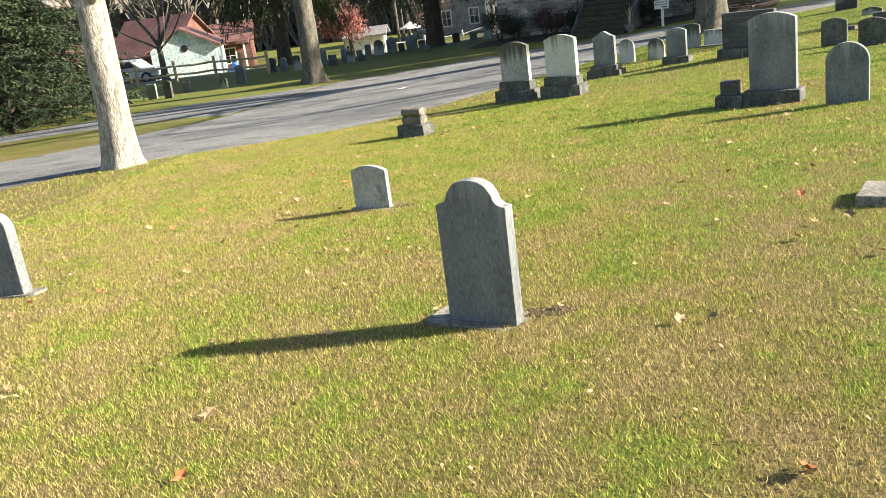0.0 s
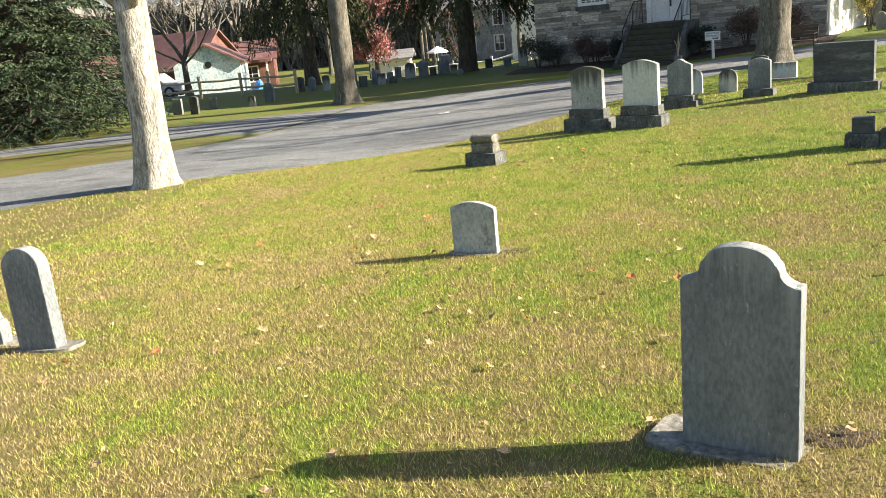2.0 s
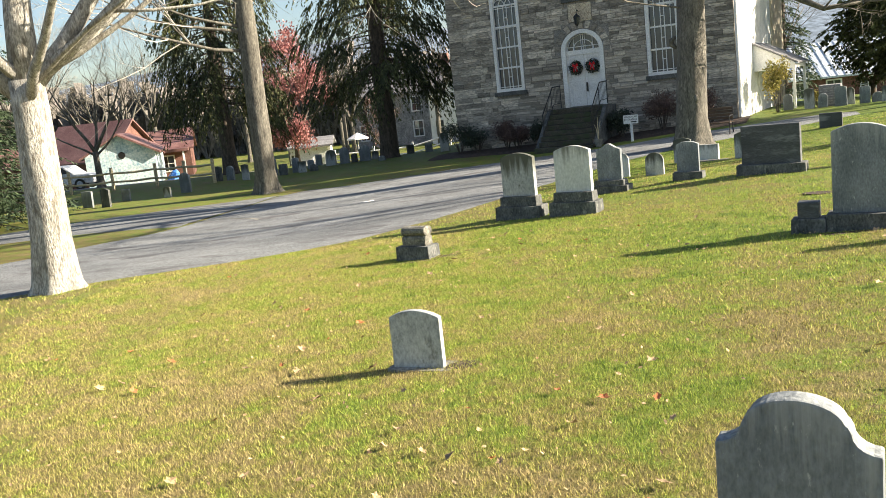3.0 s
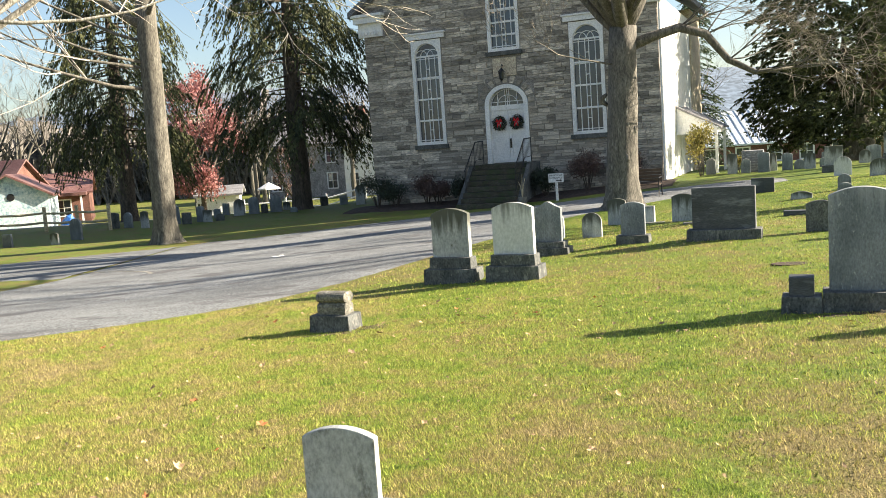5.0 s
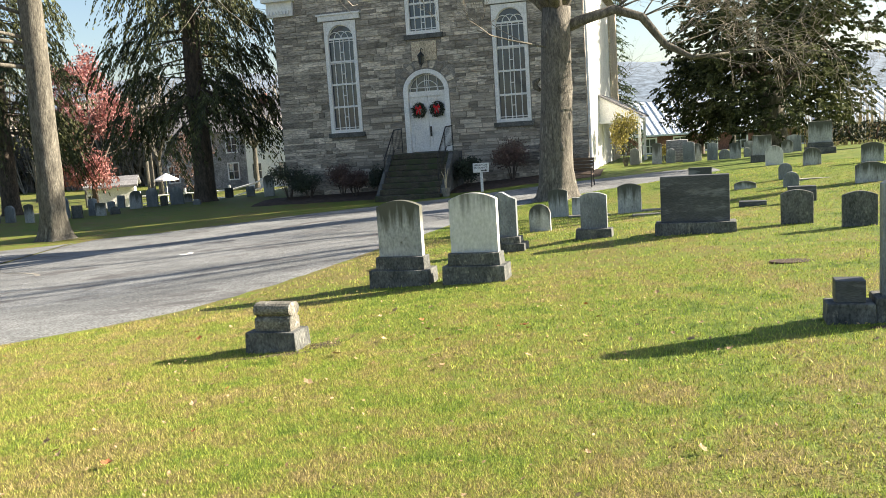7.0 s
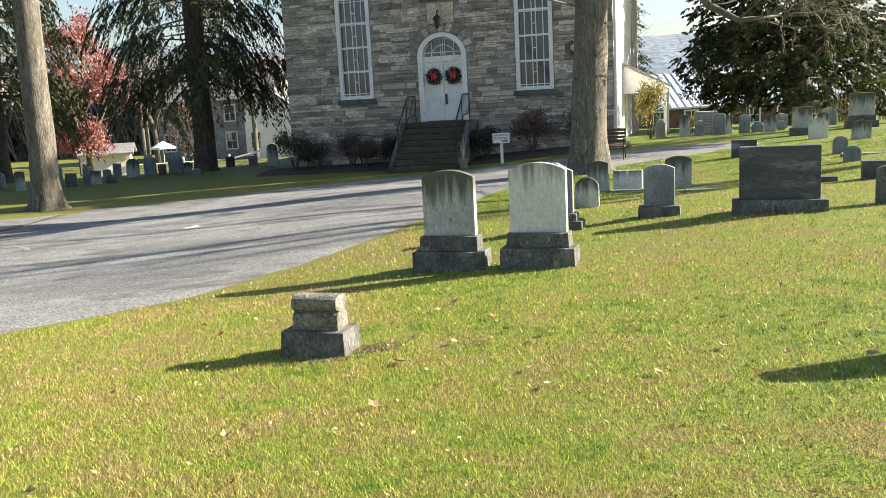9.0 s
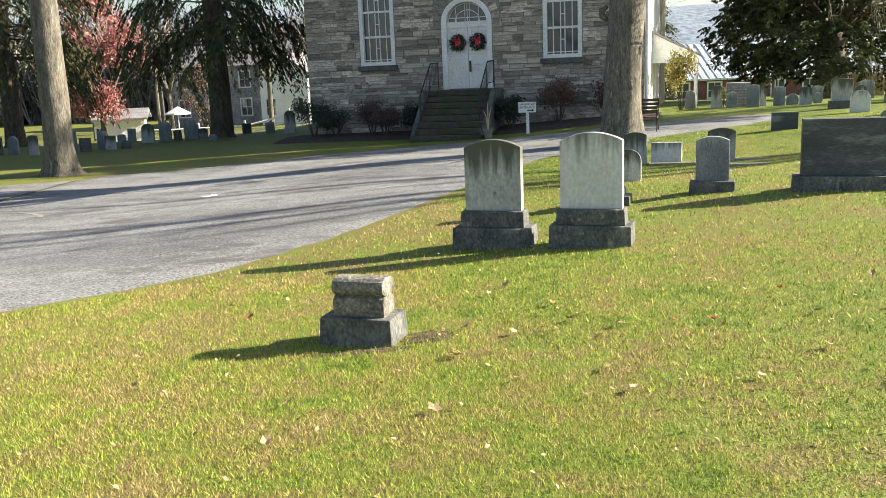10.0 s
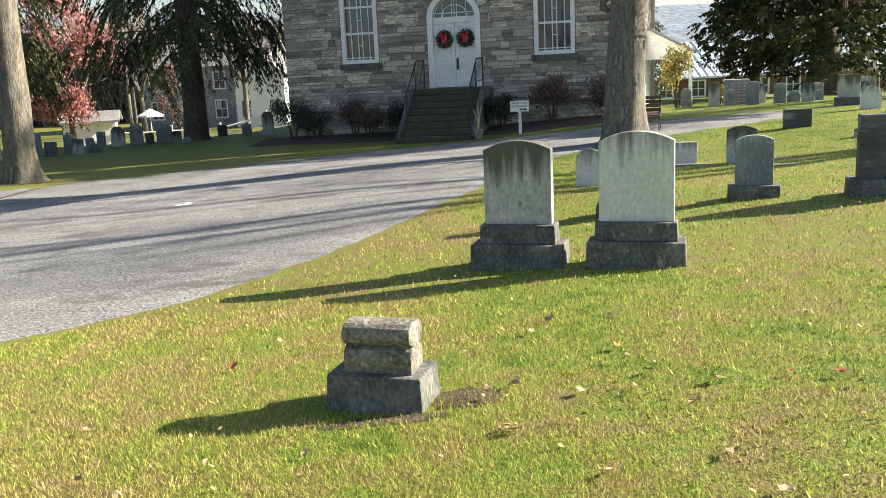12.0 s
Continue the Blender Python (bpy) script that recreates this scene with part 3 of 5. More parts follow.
for sx in (-1, 1):
    part("cheek_wall", Shape().prism([(-2.9, -1.5), (-0.01, -1.5), (-0.01, SILL - 0.02), (-1.3, SILL - 0.02), (-2.9, -0.82)], 0, 0.16), PLINTH, steps, "stone cheek wall", at=Matrix.Translation((DOOR_X + sx * 1.205 + 0.08, 0, 0)) @ pose(0, 0, 0, 0, 0, 90))


def handrail(x):
    hr = root("handrail", CH @ Matrix.Translation((x, 0, 0)), "black wrought iron handrail beside the church steps", "handrail", "church handrails")
    top = [(0, -2.55, BASE_Z + 1.45), (0, -1.2, SILL + 0.92), (0, -0.25, SILL + 0.95)]
    part("top_rail", Shape().tube(top, [0.024] * 3, 6), IRON, hr)
    part("bottom_rail", Shape().tube([(p[0], p[1], p[2] - 0.72) for p in top], [0.015] * 3, 5), IRON, hr)
    for k in range(15):
        y = -2.5 + k * 2.2 / 14
        z = top[0][2] + (top[1][2] - top[0][2]) * (y + 2.55) / 1.35 if y < -1.2 else top[1][2] + 0.03 * (y + 1.2) / 0.95
        post = k in (0, 7, 14)
        part("post" if post else "baluster", Shape().tube([(0, y, z - (0.92 if post else 0.72)), (0, y, z)], [0.022 if post else 0.009] * 2, 5), IRON, hr)
    return hr


handrail(DOOR_X - 1.02)
handrail(DOOR_X + 1.02)


# ---- gravestones ----
def outline(kind, w, h):
    a = w / 2
    if kind == "square":
        return [(-a, 0), (a, 0), (a, h), (-a, h)]
    if kind == "round":
        top = a * 0.92
        return [(-a, 0), (a, 0)] + [(a * math.cos(math.pi * k / 16), h - top + top * math.sin(math.pi * k / 16)) for k in range(17)]
    if kind == "segment":
        rise = w * 0.13
        return [(-a, 0), (a, 0)] + [(a * (1 - 2 * k / 14), h - rise + rise * (1 - (1 - 2 * k / 14) ** 2)) for k in range(15)]
    if kind == "peak":
        return [(-a, 0), (a, 0), (a, h * 0.84), (a * 0.6, h * 0.9), (0.03, h), (-0.03, h), (-a * 0.6, h * 0.9), (-a, h * 0.84)]
    if kind == "shoulder":
        right = [(a, 0), (a, h * 0.84)] + [(a - a * 0.34 * math.sin(math.pi / 2 * k / 5), h * 0.84 + h * 0.065 * (1 - math.cos(math.pi / 2 * k / 5))) for k in range(1, 6)]
        right += [(a * 0.62, h * 0.925)] + [(a * 0.6 * math.cos(math.pi / 2 * k / 8), h * 0.915 + h * 0.085 * math.sin(math.pi / 2 * k / 8)) for k in range(1, 9)]
        return right + [(-x, z) for x, z in right[-2::-1]]
    if kind == "broken":
        return [(-a, 0), (a, 0), (a, h * 0.5), (a * 0.8, h * 0.62), (a * 0.62, h * 0.66), (a * 0.45, h * 0.86), (a * 0.1, h * 0.96), (-a * 0.3, h), (-a * 0.62, h * 0.95), (-a * 0.8, h * 0.8), (-a, h * 0.72)]


def gravestone(x, y, w, h, kind="segment", stone=MARBLE, thick=0.09, tiers=(), label="", yaw=-19.0, lean=0.0, tip=0.0, group="gravestones in the churchyard", tier_stone=None, pad=None):
    """A tablet, on tiers given as (width, depth, height) from the ground up."""
    g = root("gravestone", on_ground(x, y, yaw, 0.0, lean, tip), label or "weathered grey marble gravestone standing in the lawn", "gravestone", group)
    if pad:
        part("footing", Shape().prism([(pad[0] / 2 * math.copysign(abs(math.cos(a)) ** 0.35, math.cos(a)) * (1 + 0.03 * math.sin(3 * a + 1)), pad[1] / 2 * math.copysign(abs(math.sin(a)) ** 0.35, math.sin(a))) for a in [math.tau * (k + 0.5) / 28 for k in range(28)]], -0.05, 0.016), CONCRETE, g, "low concrete footing with worn corners", at=pose(0.03, 0.03, 0, 90, 0, 0), bevel=0.006)
    z = -0.06
    for k, (tw, td, th) in enumerate(tiers):
        top = (0 if k == 0 else z) + th
        part("base_block" if k == 0 else "plinth_block", Shape().box(-tw / 2, tw / 2, -td / 2, td / 2, z, top, 0.008), tier_stone or PLINTH, g, bevel=0.012)
        z = top
    part("tablet", Shape().prism([(px, pz) for px, pz in outline(kind, w, h)], -thick / 2, thick / 2), stone, g, bevel=0.009, at=Matrix.Translation((0, 0, z - 0.002)))
    return g


gravestone(-1.09, 4.60, 0.45, 0.91, "shoulder", MARBLE, 0.085, label="dark weathered marble headstone with curved shoulders on a concrete footing", lean=0.5, pad=(0.82, 0.3))
gravestone(-3.06, 8.28, 0.415, 0.52, "segment", CLEAN, 0.06, yaw=-13, label="small pale grey marble headstone with a low arched top", pad=(0.56, 0.26))
gravestone(-5.74, 6.12, 0.335, 0.81, "round", MARBLE, 0.11, label="leaning round-topped marble headstone with a sunlit edge", yaw=-3, lean=-4, tip=-3, pad=(0.5, 0.24))
gravestone(-6.32, 6.28, 0.26, 0.40, "broken", MARBLE, 0.1, label="low broken footstone with a ragged top", yaw=-3, pad=(0.6, 0.2))

# small scrolled marker
sm = root("gravestone", on_ground(-4.28, 13.98, -19), "small brownstone marker with a scrolled top on a wide base", "gravestone", "gravestones in the churchyard")
part("base_block", Shape().box(-0.275, 0.275, -0.17, 0.17, -0.06, 0.2, 0.012), PLINTH, sm, bevel=0.014)
sc = [(-0.1, 0.0), (0.1, 0.0), (0.105, 0.11), (0.09, 0.145), (0.055, 0.165)] + [(0.03 + 0.085 * math.cos(a), 0.235 + 0.08 * math.sin(a)) for a in [-0.9 + 0.41 * k for k in range(7)]]
sc += [(-0.03 + 0.085 * math.cos(a), 0.235 + 0.08 * math.sin(a)) for a in [1.6 + 0.41 * k for k in range(6)]] + [(-0.055, 0.165), (-0.09, 0.145), (-0.105, 0.11)]
part("scroll", Shape().prism(sc, -0.19, 0.19), BROWNSTONE, sm, "rolled scroll top patched with lichen", at=Matrix.Translation((0.01, 0, 0.198)) @ pose(0, 0, 0, 0, 0, 90) @ Matrix.Diagonal((1, 1, 0.86, 1)), bevel=0.008)

gravestone(-3.08, 17.22, 0.61, 0.75, "segment", GREY, 0.12, ((0.85, 0.42, 0.22), (0.69, 0.28, 0.17)), "stained grey marble headstone on a stepped dark plinth")
gravestone(-2.12, 16.80, 0.63, 0.77, "segment", PALE, 0.12, ((0.84, 0.4, 0.22), (0.70, 0.28, 0.16)), "pale clean marble headstone on a stepped dark plinth")
gravestone(1.22, 12.5, 0.60, 1.0, "segment", MARBLE, 0.13, ((0.74, 0.36, 0.19),), "tall lichened grey headstone on a low block base")
gravestone(0.68, 12.62, 0.23, 0.19, "square", GRANITE, 0.2, ((0.38, 0.3, 0.17),), "small dark stone marker with a wider base")
gravestone(1.95, 11.45, 0.48, 0.78, "round", MARBLE, 0.09, label="dark round-topped tablet with mossy stains")
gravestone(1.36, 18.65, 1.0, 0.70, "square", GRANITE, 0.22, ((1.19, 0.42, 0.17),), "wide polished dark granite monument on a granite base")
gravestone(-0.03, 19.4, 0.42, 0.58, "segment", MARBLE, 0.1, ((0.58, 0.3, 0.15),), "grey arched headstone on a single base block")
gravestone(-1.51, 19.3, 0.48, 0.70, "peak", MARBLE, 0.12, ((0.76, 0.4, 0.14), (0.6, 0.3, 0.10)), "pointed grey headstone on a stepped base")
gravestone(-1.25, 22.7, 0.40, 0.64, "round", PALE, 0.08, label="round-topped white tablet blackened by stains")
gravestone(-0.52, 22.05, 0.41, 0.58, "round", STAINED, 0.08, label="round-topped tablet with a dark stained foot and head")
gravestone(0.36, 25.2, 0.44, 0.70, "segment", GREY, 0.08, label="greenish grey tablet beside the drive")
gravestone(0.95, 25.1, 0.58, 0.46, "square", PALE, 0.16, label="low white block stone with a dark smudge")
gravestone(1.76, 24.3, 0.50, 0.70, "segment", GREY, 0.09, label="grey tablet with dark streaks under its arched top")
gravestone(4.80, 28.8, 0.60, 0.47, "square", GRANITE, 0.16, label="low dark granite slab stone")
gravestone(2.90, 18.6, 0.46, 0.58, "segment", PLINTH, 0.09, label="dark headstone with rounded corners")
gravestone(3.40, 17.7, 0.46, 0.56, "segment", PLINTH, 0.09, label="dark headstone with rounded corners")
gravestone(3.67, 22.3, 0.5, 0.16, "square", GRANITE, 0.25, label="low dark kerb marker")
gravestone(4.98, 26.1, 0.5, 0.25, "segment", GREY, 0.14, label="low arched grey marker")
gravestone(4.46, 21.9, 0.5, 0.36, "square", GRANITE, 0.2, label="low dark block stone")
gravestone(8.3, 33.3, 0.56, 0.62, "square", GREY, 0.2, ((0.7, 0.36, 0.22),), "square grey stone on a dark base")
gravestone(7.9, 31.4, 0.5, 0.64, "round", PALE, 0.09, label="white and black stained round tablet")
gravestone(6.34, 27.0, 0.32, 0.46, "round", MARBLE, 0.09, label="small dark round-topped stone")
gravestone(5.70, 25.2, 0.34, 0.40, "round", MARBLE, 0.09, label="small dark round-topped stone")
gravestone(8.4, 30.0, 0.48, 0.56, "round", GREY, 0.09, label="round-topped stone with pale foot")
gravestone(10.8, 34.6, 0.72, 0.7, "square", GREY, 0.3, ((0.95, 0.55, 0.22), (0.78, 0.42, 0.16)), "tall stepped grey granite monument")
gravestone(6.9, 24.0, 0.6, 0.5, "segment", GREY, 0.12, label="broad grey headstone in the lawn")
gravestone(9.6, 29.0, 0.55, 0.6, "segment", GREY, 0.12, label="broad grey headstone in the lawn")
for k, (x, y, w, h) in enumerate(((6.26, 38.1, .36, .84), (6.65, 37.7, .34, .6), (7.15, 37.1, .42, .8), (7.6, 37.5, .28, .7), (7.9, 36.8, .36, .69), (8.34, 36.8, .38, .42), (8.48, 36.1, .38, .63), (9.18, 36.8, .25, .4), (9.9, 38.5, .4, .6), (10.8, 37.2, .4, .55), (11.6, 38.4, .5, .7), (5.7, 39.2, .36, .7))):
    gravestone(x, y, w, h, "round" if k % 2 else "segment", MARBLE if k % 3 else GREY, 0.09, label="old grey tablet in the far row", yaw=-19 + 3 * math.sin(k * 2.1), lean=2 * math.sin(k * 1.7), group="far row of old tablets")
LEFT_ROWS = ((-18.9, 36.0, .52, .9, 1), (-19.8, 41.1, .5, .77, 0), (-19.1, 41.0, .46, .74, 1), (-17.9, 40.0, .36, .79, 0), (-16.9, 41.0, .36, .9, 1), (-16.25, 40.5, .46, .57, 2),
             (-16.0, 41.5, .35, .76, 0), (-15.5, 41.0, .42, .58, 2), (-15.85, 43.3, .34, .5, 0), (-15.0, 41.2, .4, .38, 1), (-16.2, 45.6, .36, .63, 2), (-15.0, 43.9, .56, .84, 1))
LEFT_MORE = ((-14.4, 44.3, .52, .88, 1), (-13.95, 44.5, .34, .5, 0), (-13.4, 44.6, .62, .85, 1), (-13.3, 46.1, .38, .46, 0), (-12.2, 43.2, .36, .3, 1), (-11.6, 47.0, .4, .53, 2),
             (-10.4, 46.0, .4, .52, 2), (-9.3, 44.5, .46, 1.0, 1), (-21.7, 33.2, .48, .7, 2), (-20.6, 32.7, .46, .78, 0), (-20.9, 34.7, .4, .55, 2), (-18.9, 34.4, .34, .5, 0))
# Darker stone on some tablets puts part of their shade into the colour.
for k, (x, y, w, h, t) in enumerate(LEFT_ROWS + LEFT_MORE):
    gravestone(x, y, w, h, ("segment", "round", "square")[t], (MARBLE, PLINTH, MARBLE, GREY)[k % 4], 0.1, label="old grey tablet standing in the shade beyond the drive", yaw=-14 + 5 * math.sin(k * 2.3), lean=2.5 * math.sin(k * 1.3), group="old tablets beyond the drive")
slab = root("ledger_slab", on_ground(1.55, 6.42, -19), "flat pale stone ledger slab set in the lawn", "grave slab")
part("slab", Shape().box(-0.35, 0.35, -0.22, 0.22, -0.05, 0.06), CONCRETE, slab, bevel=0.012)
# A thin disc stands for a bare earth patch; no stone lies here.
flush = root("earth_patch", on_ground(1.47, 15.5, -12), "flat dark oval patch of bare sunken earth", "grave slab")
part("disc", Shape().prism([(0.26 * math.cos(math.tau * k / 18), 0.15 * math.sin(math.tau * k / 18)) for k in range(18)], -0.03, 0.012), MULCH, flush, at=pose(0, 0, 0, 90, 0, 0), bevel=0.006)
for x, y, w in ((0.95, 24.7, 0.9), (2.3, 24.2, 0.6), (1.9, 23.2, 0.7), (6.6, 26.2, 1.2)):
    kb = tagged(part("grave_kerb", Shape().box(-w / 2, w / 2, -0.09, 0.09, -0.05, 0.03), CONCRETE, bevel=0.012), "low pale stone kerb in the grass", "grave kerb")
    kb.matrix_basis = on_ground(x, y, -8)


# ---- worn soil beside the stones ----
for k, (x, y, rx, ry) in enumerate(((-0.74, 4.70, 0.17, 0.10), (-3.84, 13.92, 0.20, 0.15), (-4.30, 13.70, 0.36, 0.07), (-2.74, 8.26, 0.14, 0.11), (0.98, 12.28, 0.30, 0.08))):
    s = Shape()
    rim = [(x + q * rx * math.cos(a), y + q * ry * math.sin(a)) for a, q in [(math.tau * j / 22, 1 + 0.35 * noise.noise((j * 0.9, k * 5.0, 2.0))) for j in range(22)]]
    s.add([(x, y, ground_z(x, y) + 0.011)] + [(px, py, ground_z(px, py) + 0.004) for px, py in rim], [(0, j + 1, (j + 1) % 22 + 1) for j in range(22)])
    tagged(part("soil_patch", s, MULCH, smooth=True), "bare brown soil worn beside a headstone", "soil", kind="structure")


# ---- trees ----
def limb(s, rng, p, d, length, r, depth, bend=0.25, up=0.1, n=6, twigs=None, kids=(3, 5), spread=0.9):
    """A wandering tapered limb with its side shoots; the finest go to twigs."""
    pts, radii = [p.copy()], [r]
    steps_n = 5 if depth > 0 else 4
    for k in range(steps_n):
        d = (d + Vector((rng.uniform(-1, 1), rng.uniform(-1, 1), rng.uniform(-1, 1))) * bend * 0.6 + Vector((0, 0, up))).normalized()
        p = p + d * length / steps_n
        pts.append(p.copy())
        radii.append(r * (1 - 0.72 * (k + 1) / steps_n))
    (s if r > 0.028 or twigs is None else twigs).tube(pts, radii, n if r > 0.05 else (4 if r > 0.012 else 3))
    if depth > 0:
        for _ in range(rng.randint(*kids)):
            u = rng.uniform(0.3, 1.0)
            i = min(int(u * steps_n), steps_n - 1)
            q = pts[i].lerp(pts[i + 1], u * steps_n - i)
            axis = (pts[i + 1] - pts[i]).normalized()
            sidev = axis.orthogonal().normalized()
            sidev = Matrix.Rotation(rng.uniform(0, math.tau), 3, axis) @ sidev
            nd = (axis + sidev * rng.uniform(0.5, 1.2) * spread).normalized()
            limb(s, rng, q, nd, length * rng.uniform(0.45, 0.72), max(0.006, r * (1 - 0.72 * u) * rng.uniform(0.45, 0.7)), depth - 1, bend * 1.1, up, n, twigs, kids, spread)
    return pts[-1], d


def trunk(s, rng, base_r, r, h, lean=(0, 0), n=20):
    """A flared, slightly knobbly trunk from below the ground up to h; returns its head."""
    rings = [(-0.25, base_r * 1.25), (0.0, base_r), (0.12, base_r * 0.86), (0.35, r + (base_r - r) * 0.32), (0.8, r * 1.04)]
    rings += [(0.8 + (h - 0.8) * k / 6, r * (1.03 - 0.16 * k / 6)) for k in range(1, 7)]
    k0 = len(s.v)
    ph = rng.uniform(0, 6)
    for z, rr in rings:
        fl = max(0, 1 - z / 0.9)
        for j in range(n):
            a = math.tau * j / n
            q = rr * (1 + fl * 0.16 * math.sin(5 * a + ph) + 0.035 * math.sin(3 * a + z * 2 + ph) + 0.02 * math.sin(7 * a - z * 3.1))
            s.v.append((lean[0] * z / h + q * math.cos(a), lean[1] * z / h + q * math.sin(a), z))
    m = len(rings)
    s.f += [(k0 + i * n + j, k0 + i * n + (j + 1) % n, k0 + (i + 1) * n + (j + 1) % n, k0 + (i + 1) * n + j) for i in range(m - 1) for j in range(n)]
    s.f.append(tuple(k0 + (m - 1) * n + j for j in range(n)))
    return Vector((lean[0], lean[1], h)), r * 0.87


def bare_tree(x, y, base_r, r, h, limbs, label, bark, seed, lean=(0, 0), depth=4, twig=TWIG, name="tree"):
    """limbs: (direction, length, radius, height fraction)."""
    rng = random.Random(seed)
    t = root(name, on_ground(x, y), label, "tree")
    s, tw = Shape(), Shape()
    head, hr = trunk(s, rng, base_r, r, h, lean)
    part("trunk", s, bark, t, smooth=True)
    for d, length, lr, u in limbs:
        b = Shape()
        limb(b, rng, Vector((lean[0] * u, lean[1] * u, h * u - 0.05)), Vector(d).normalized(), length, lr, depth, twigs=tw, n=8)
        part("limb", b, bark, t, smooth=True)
    if tw.v:
        tagged(part("twig_mass", tw, twig, t, "fine bare twigs"), kind="stuff")
    return t


bare_tree(-10.0, 14.0, 0.40, 0.285, 3.2, [((-0.75, -0.1, 0.8), 4.5, 0.19, 0.93), ((0.05, 0.1, 1), 5, 0.23, 1.0), ((0.8, 0.25, 0.7), 4.6, 0.15, 0.96), ((0.65, -0.5, 0.55), 3.6, 0.09, 0.9), ((0.9, 0.3, 0.25), 4.5, 0.06, 1.0), ((-0.2, -0.8, 0.7), 3.5, 0.1, 1.0), ((0.95, 0.2, 0.35), 5.6, 0.085, 1.0), ((0.85, 0.1, 0.62), 5.6, 0.1, 0.97), ((0.9, -0.25, 0.2), 4.6, 0.05, 0.97), ((0.7, 0.6, 0.5), 5, 0.08, 1.0)],
          "pale-barked maple with a thick forked trunk and bare limbs", BARK_PALE, 4, lean=(0.08, 0), depth=4, twig=TWIG_PALE)
bare_tree(-13.65, 31.9, 0.56, 0.36, 8.2, [((-0.6, -0.3, 0.6), 5, 0.16, 0.85), ((0.1, 0.1, 1), 6, 0.25, 1.0), ((0.7, -0.1, 0.7), 5, 0.17, 0.95), ((-0.9, -0.6, 0.1), 5, 0.06, 0.72), ((-0.9, -0.2, 0.15), 5.5, 0.06, 0.8), ((0.5, -0.7, 0.4), 4, 0.1, 0.9), ((-0.9, -0.5, 0.0), 6, 0.07, 0.62), ((-0.8, -0.8, 0.2), 5.5, 0.06, 0.7)],
          "tall straight-trunked bare tree beside the drive", BARK, 7, lean=(0.1, 0.0), depth=3, twig=TWIG_PALE)
oak = bare_tree(1.0, 29.4, 0.64, 0.44, 5.1, [((-0.12, 0, 1), 5, 0.31, 1.0), ((0.5, 0.1, 0.9), 5, 0.24, 0.98), ((-0.7, 0.2, 0.7), 4.5, 0.13, 0.95), ((0.3, -0.8, 0.6), 4, 0.1, 0.98), ((-0.6, -0.4, 0.1), 2.6, 0.04, 0.8), ((-0.5, 0.5, 0.9), 4, 0.14, 1.0), ((-0.5, -0.7, 0.75), 8, 0.25, 1.0), ((-0.1, -1, 0.55), 8, 0.22, 1.0), ((-0.9, -0.25, 0.75), 7.5, 0.22, 1.0), ((0.35, -0.9, 0.8), 8, 0.22, 1.0), ((-0.6, -0.1, 1.0), 7, 0.22, 1.0)],
                "stout grey tree with a gnarled trunk before the church", BARK_GREY, 11, lean=(0.25, 0.1), depth=4)
arm, arm_twigs, arm_rng = Shape(), Shape(), random.Random(44)
arm_path = [Vector(p) for p in ((0.3, 0.1, 4.5), (1.0, 0, 4.75), (1.8, 0, 4.95), (2.5, -0.1, 4.7), (3.1, -0.1, 3.95), (3.8, -0.2, 3.55), (4.8, -0.3, 3.6))]
arm.tube(arm_path, [0.17, 0.145, 0.13, 0.12, 0.1, 0.075, 0.03], 9)
for k in range(16):
    q = arm_path[2 + k % 5]
    limb(arm, arm_rng, q.copy(), Vector((arm_rng.uniform(0.5, 1.2), arm_rng.uniform(-0.7, 0.5), arm_rng.uniform(-0.1, 0.75))).normalized(), arm_rng.uniform(1.5, 2.6), 0.03, 3, 0.3, -0.045, 5, arm_twigs)
part("limb", arm, BARK_GREY, oak, "long limb arching over the lawn", smooth=True)
tagged(part("twig_mass", arm_twigs, TWIG, oak, "hanging bare twigs"), kind="stuff")
for k, (z, r, a) in enumerate(((2.2, 0.09, -0.4), (3.1, 0.08, 2.8), (1.4, 0.06, -1.2))):
    d = Vector((math.cos(a), math.sin(a), 0))
    part("burl", Shape().tube([d * 0.3 + Vector((0, 0, z - 0.16)), d * 0.43 + Vector((0, 0, z - 0.06)), d * 0.44 + Vector((0, 0, z + 0.06)), d * 0.3 + Vector((0, 0, z + 0.16))], [r * 0.6, r, r, r * 0.5], 8), BARK_GREY, oak, smooth=True)


# Extra oak, never in view, added for the shadow streaks across the drive.
bare_tree(26.5, 27.0, 0.5, 0.3, 10.0, [((-0.8, 0.35, 0.75), 8.5, 0.17, 1.0), ((-0.7, -0.5, 0.85), 8.5, 0.17, 0.98), ((-0.5, 0.05, 1), 8.5, 0.2, 1.0), ((0.6, 0.2, 0.8), 7, 0.15, 1.0)],
          "unseen bare oak added to throw limb shadows on the drive", BARK, 17, depth=3)


def quad_cloud(name, material, base, tip, half):
    """Many flat pointed leaves in one mesh: base and tip points and half-width vectors, row by row."""
    n = len(base)
    mid = base * 0.55 + tip * 0.45
    v = np.empty((n, 4, 3), np.float32)
    v[:, 0], v[:, 1], v[:, 2], v[:, 3] = base, mid - half, tip, mid + half
    me = bpy.data.meshes.new(name)
    me.vertices.add(n * 4)
    me.loops.add(n * 4)
    me.polygons.add(n)
    me.vertices.foreach_set("co", v.ravel())
    me.loops.foreach_set("vertex_index", np.arange(n * 4, dtype=np.int32))
    me.polygons.foreach_set("loop_start", np.arange(0, n * 4, 4, dtype=np.int32))
    me.update(calc_edges=True)
    me.materials.append(material)
    return me


def unit(a):
    return a / np.maximum(np.linalg.norm(a, axis=1, keepdims=True), 1e-6)


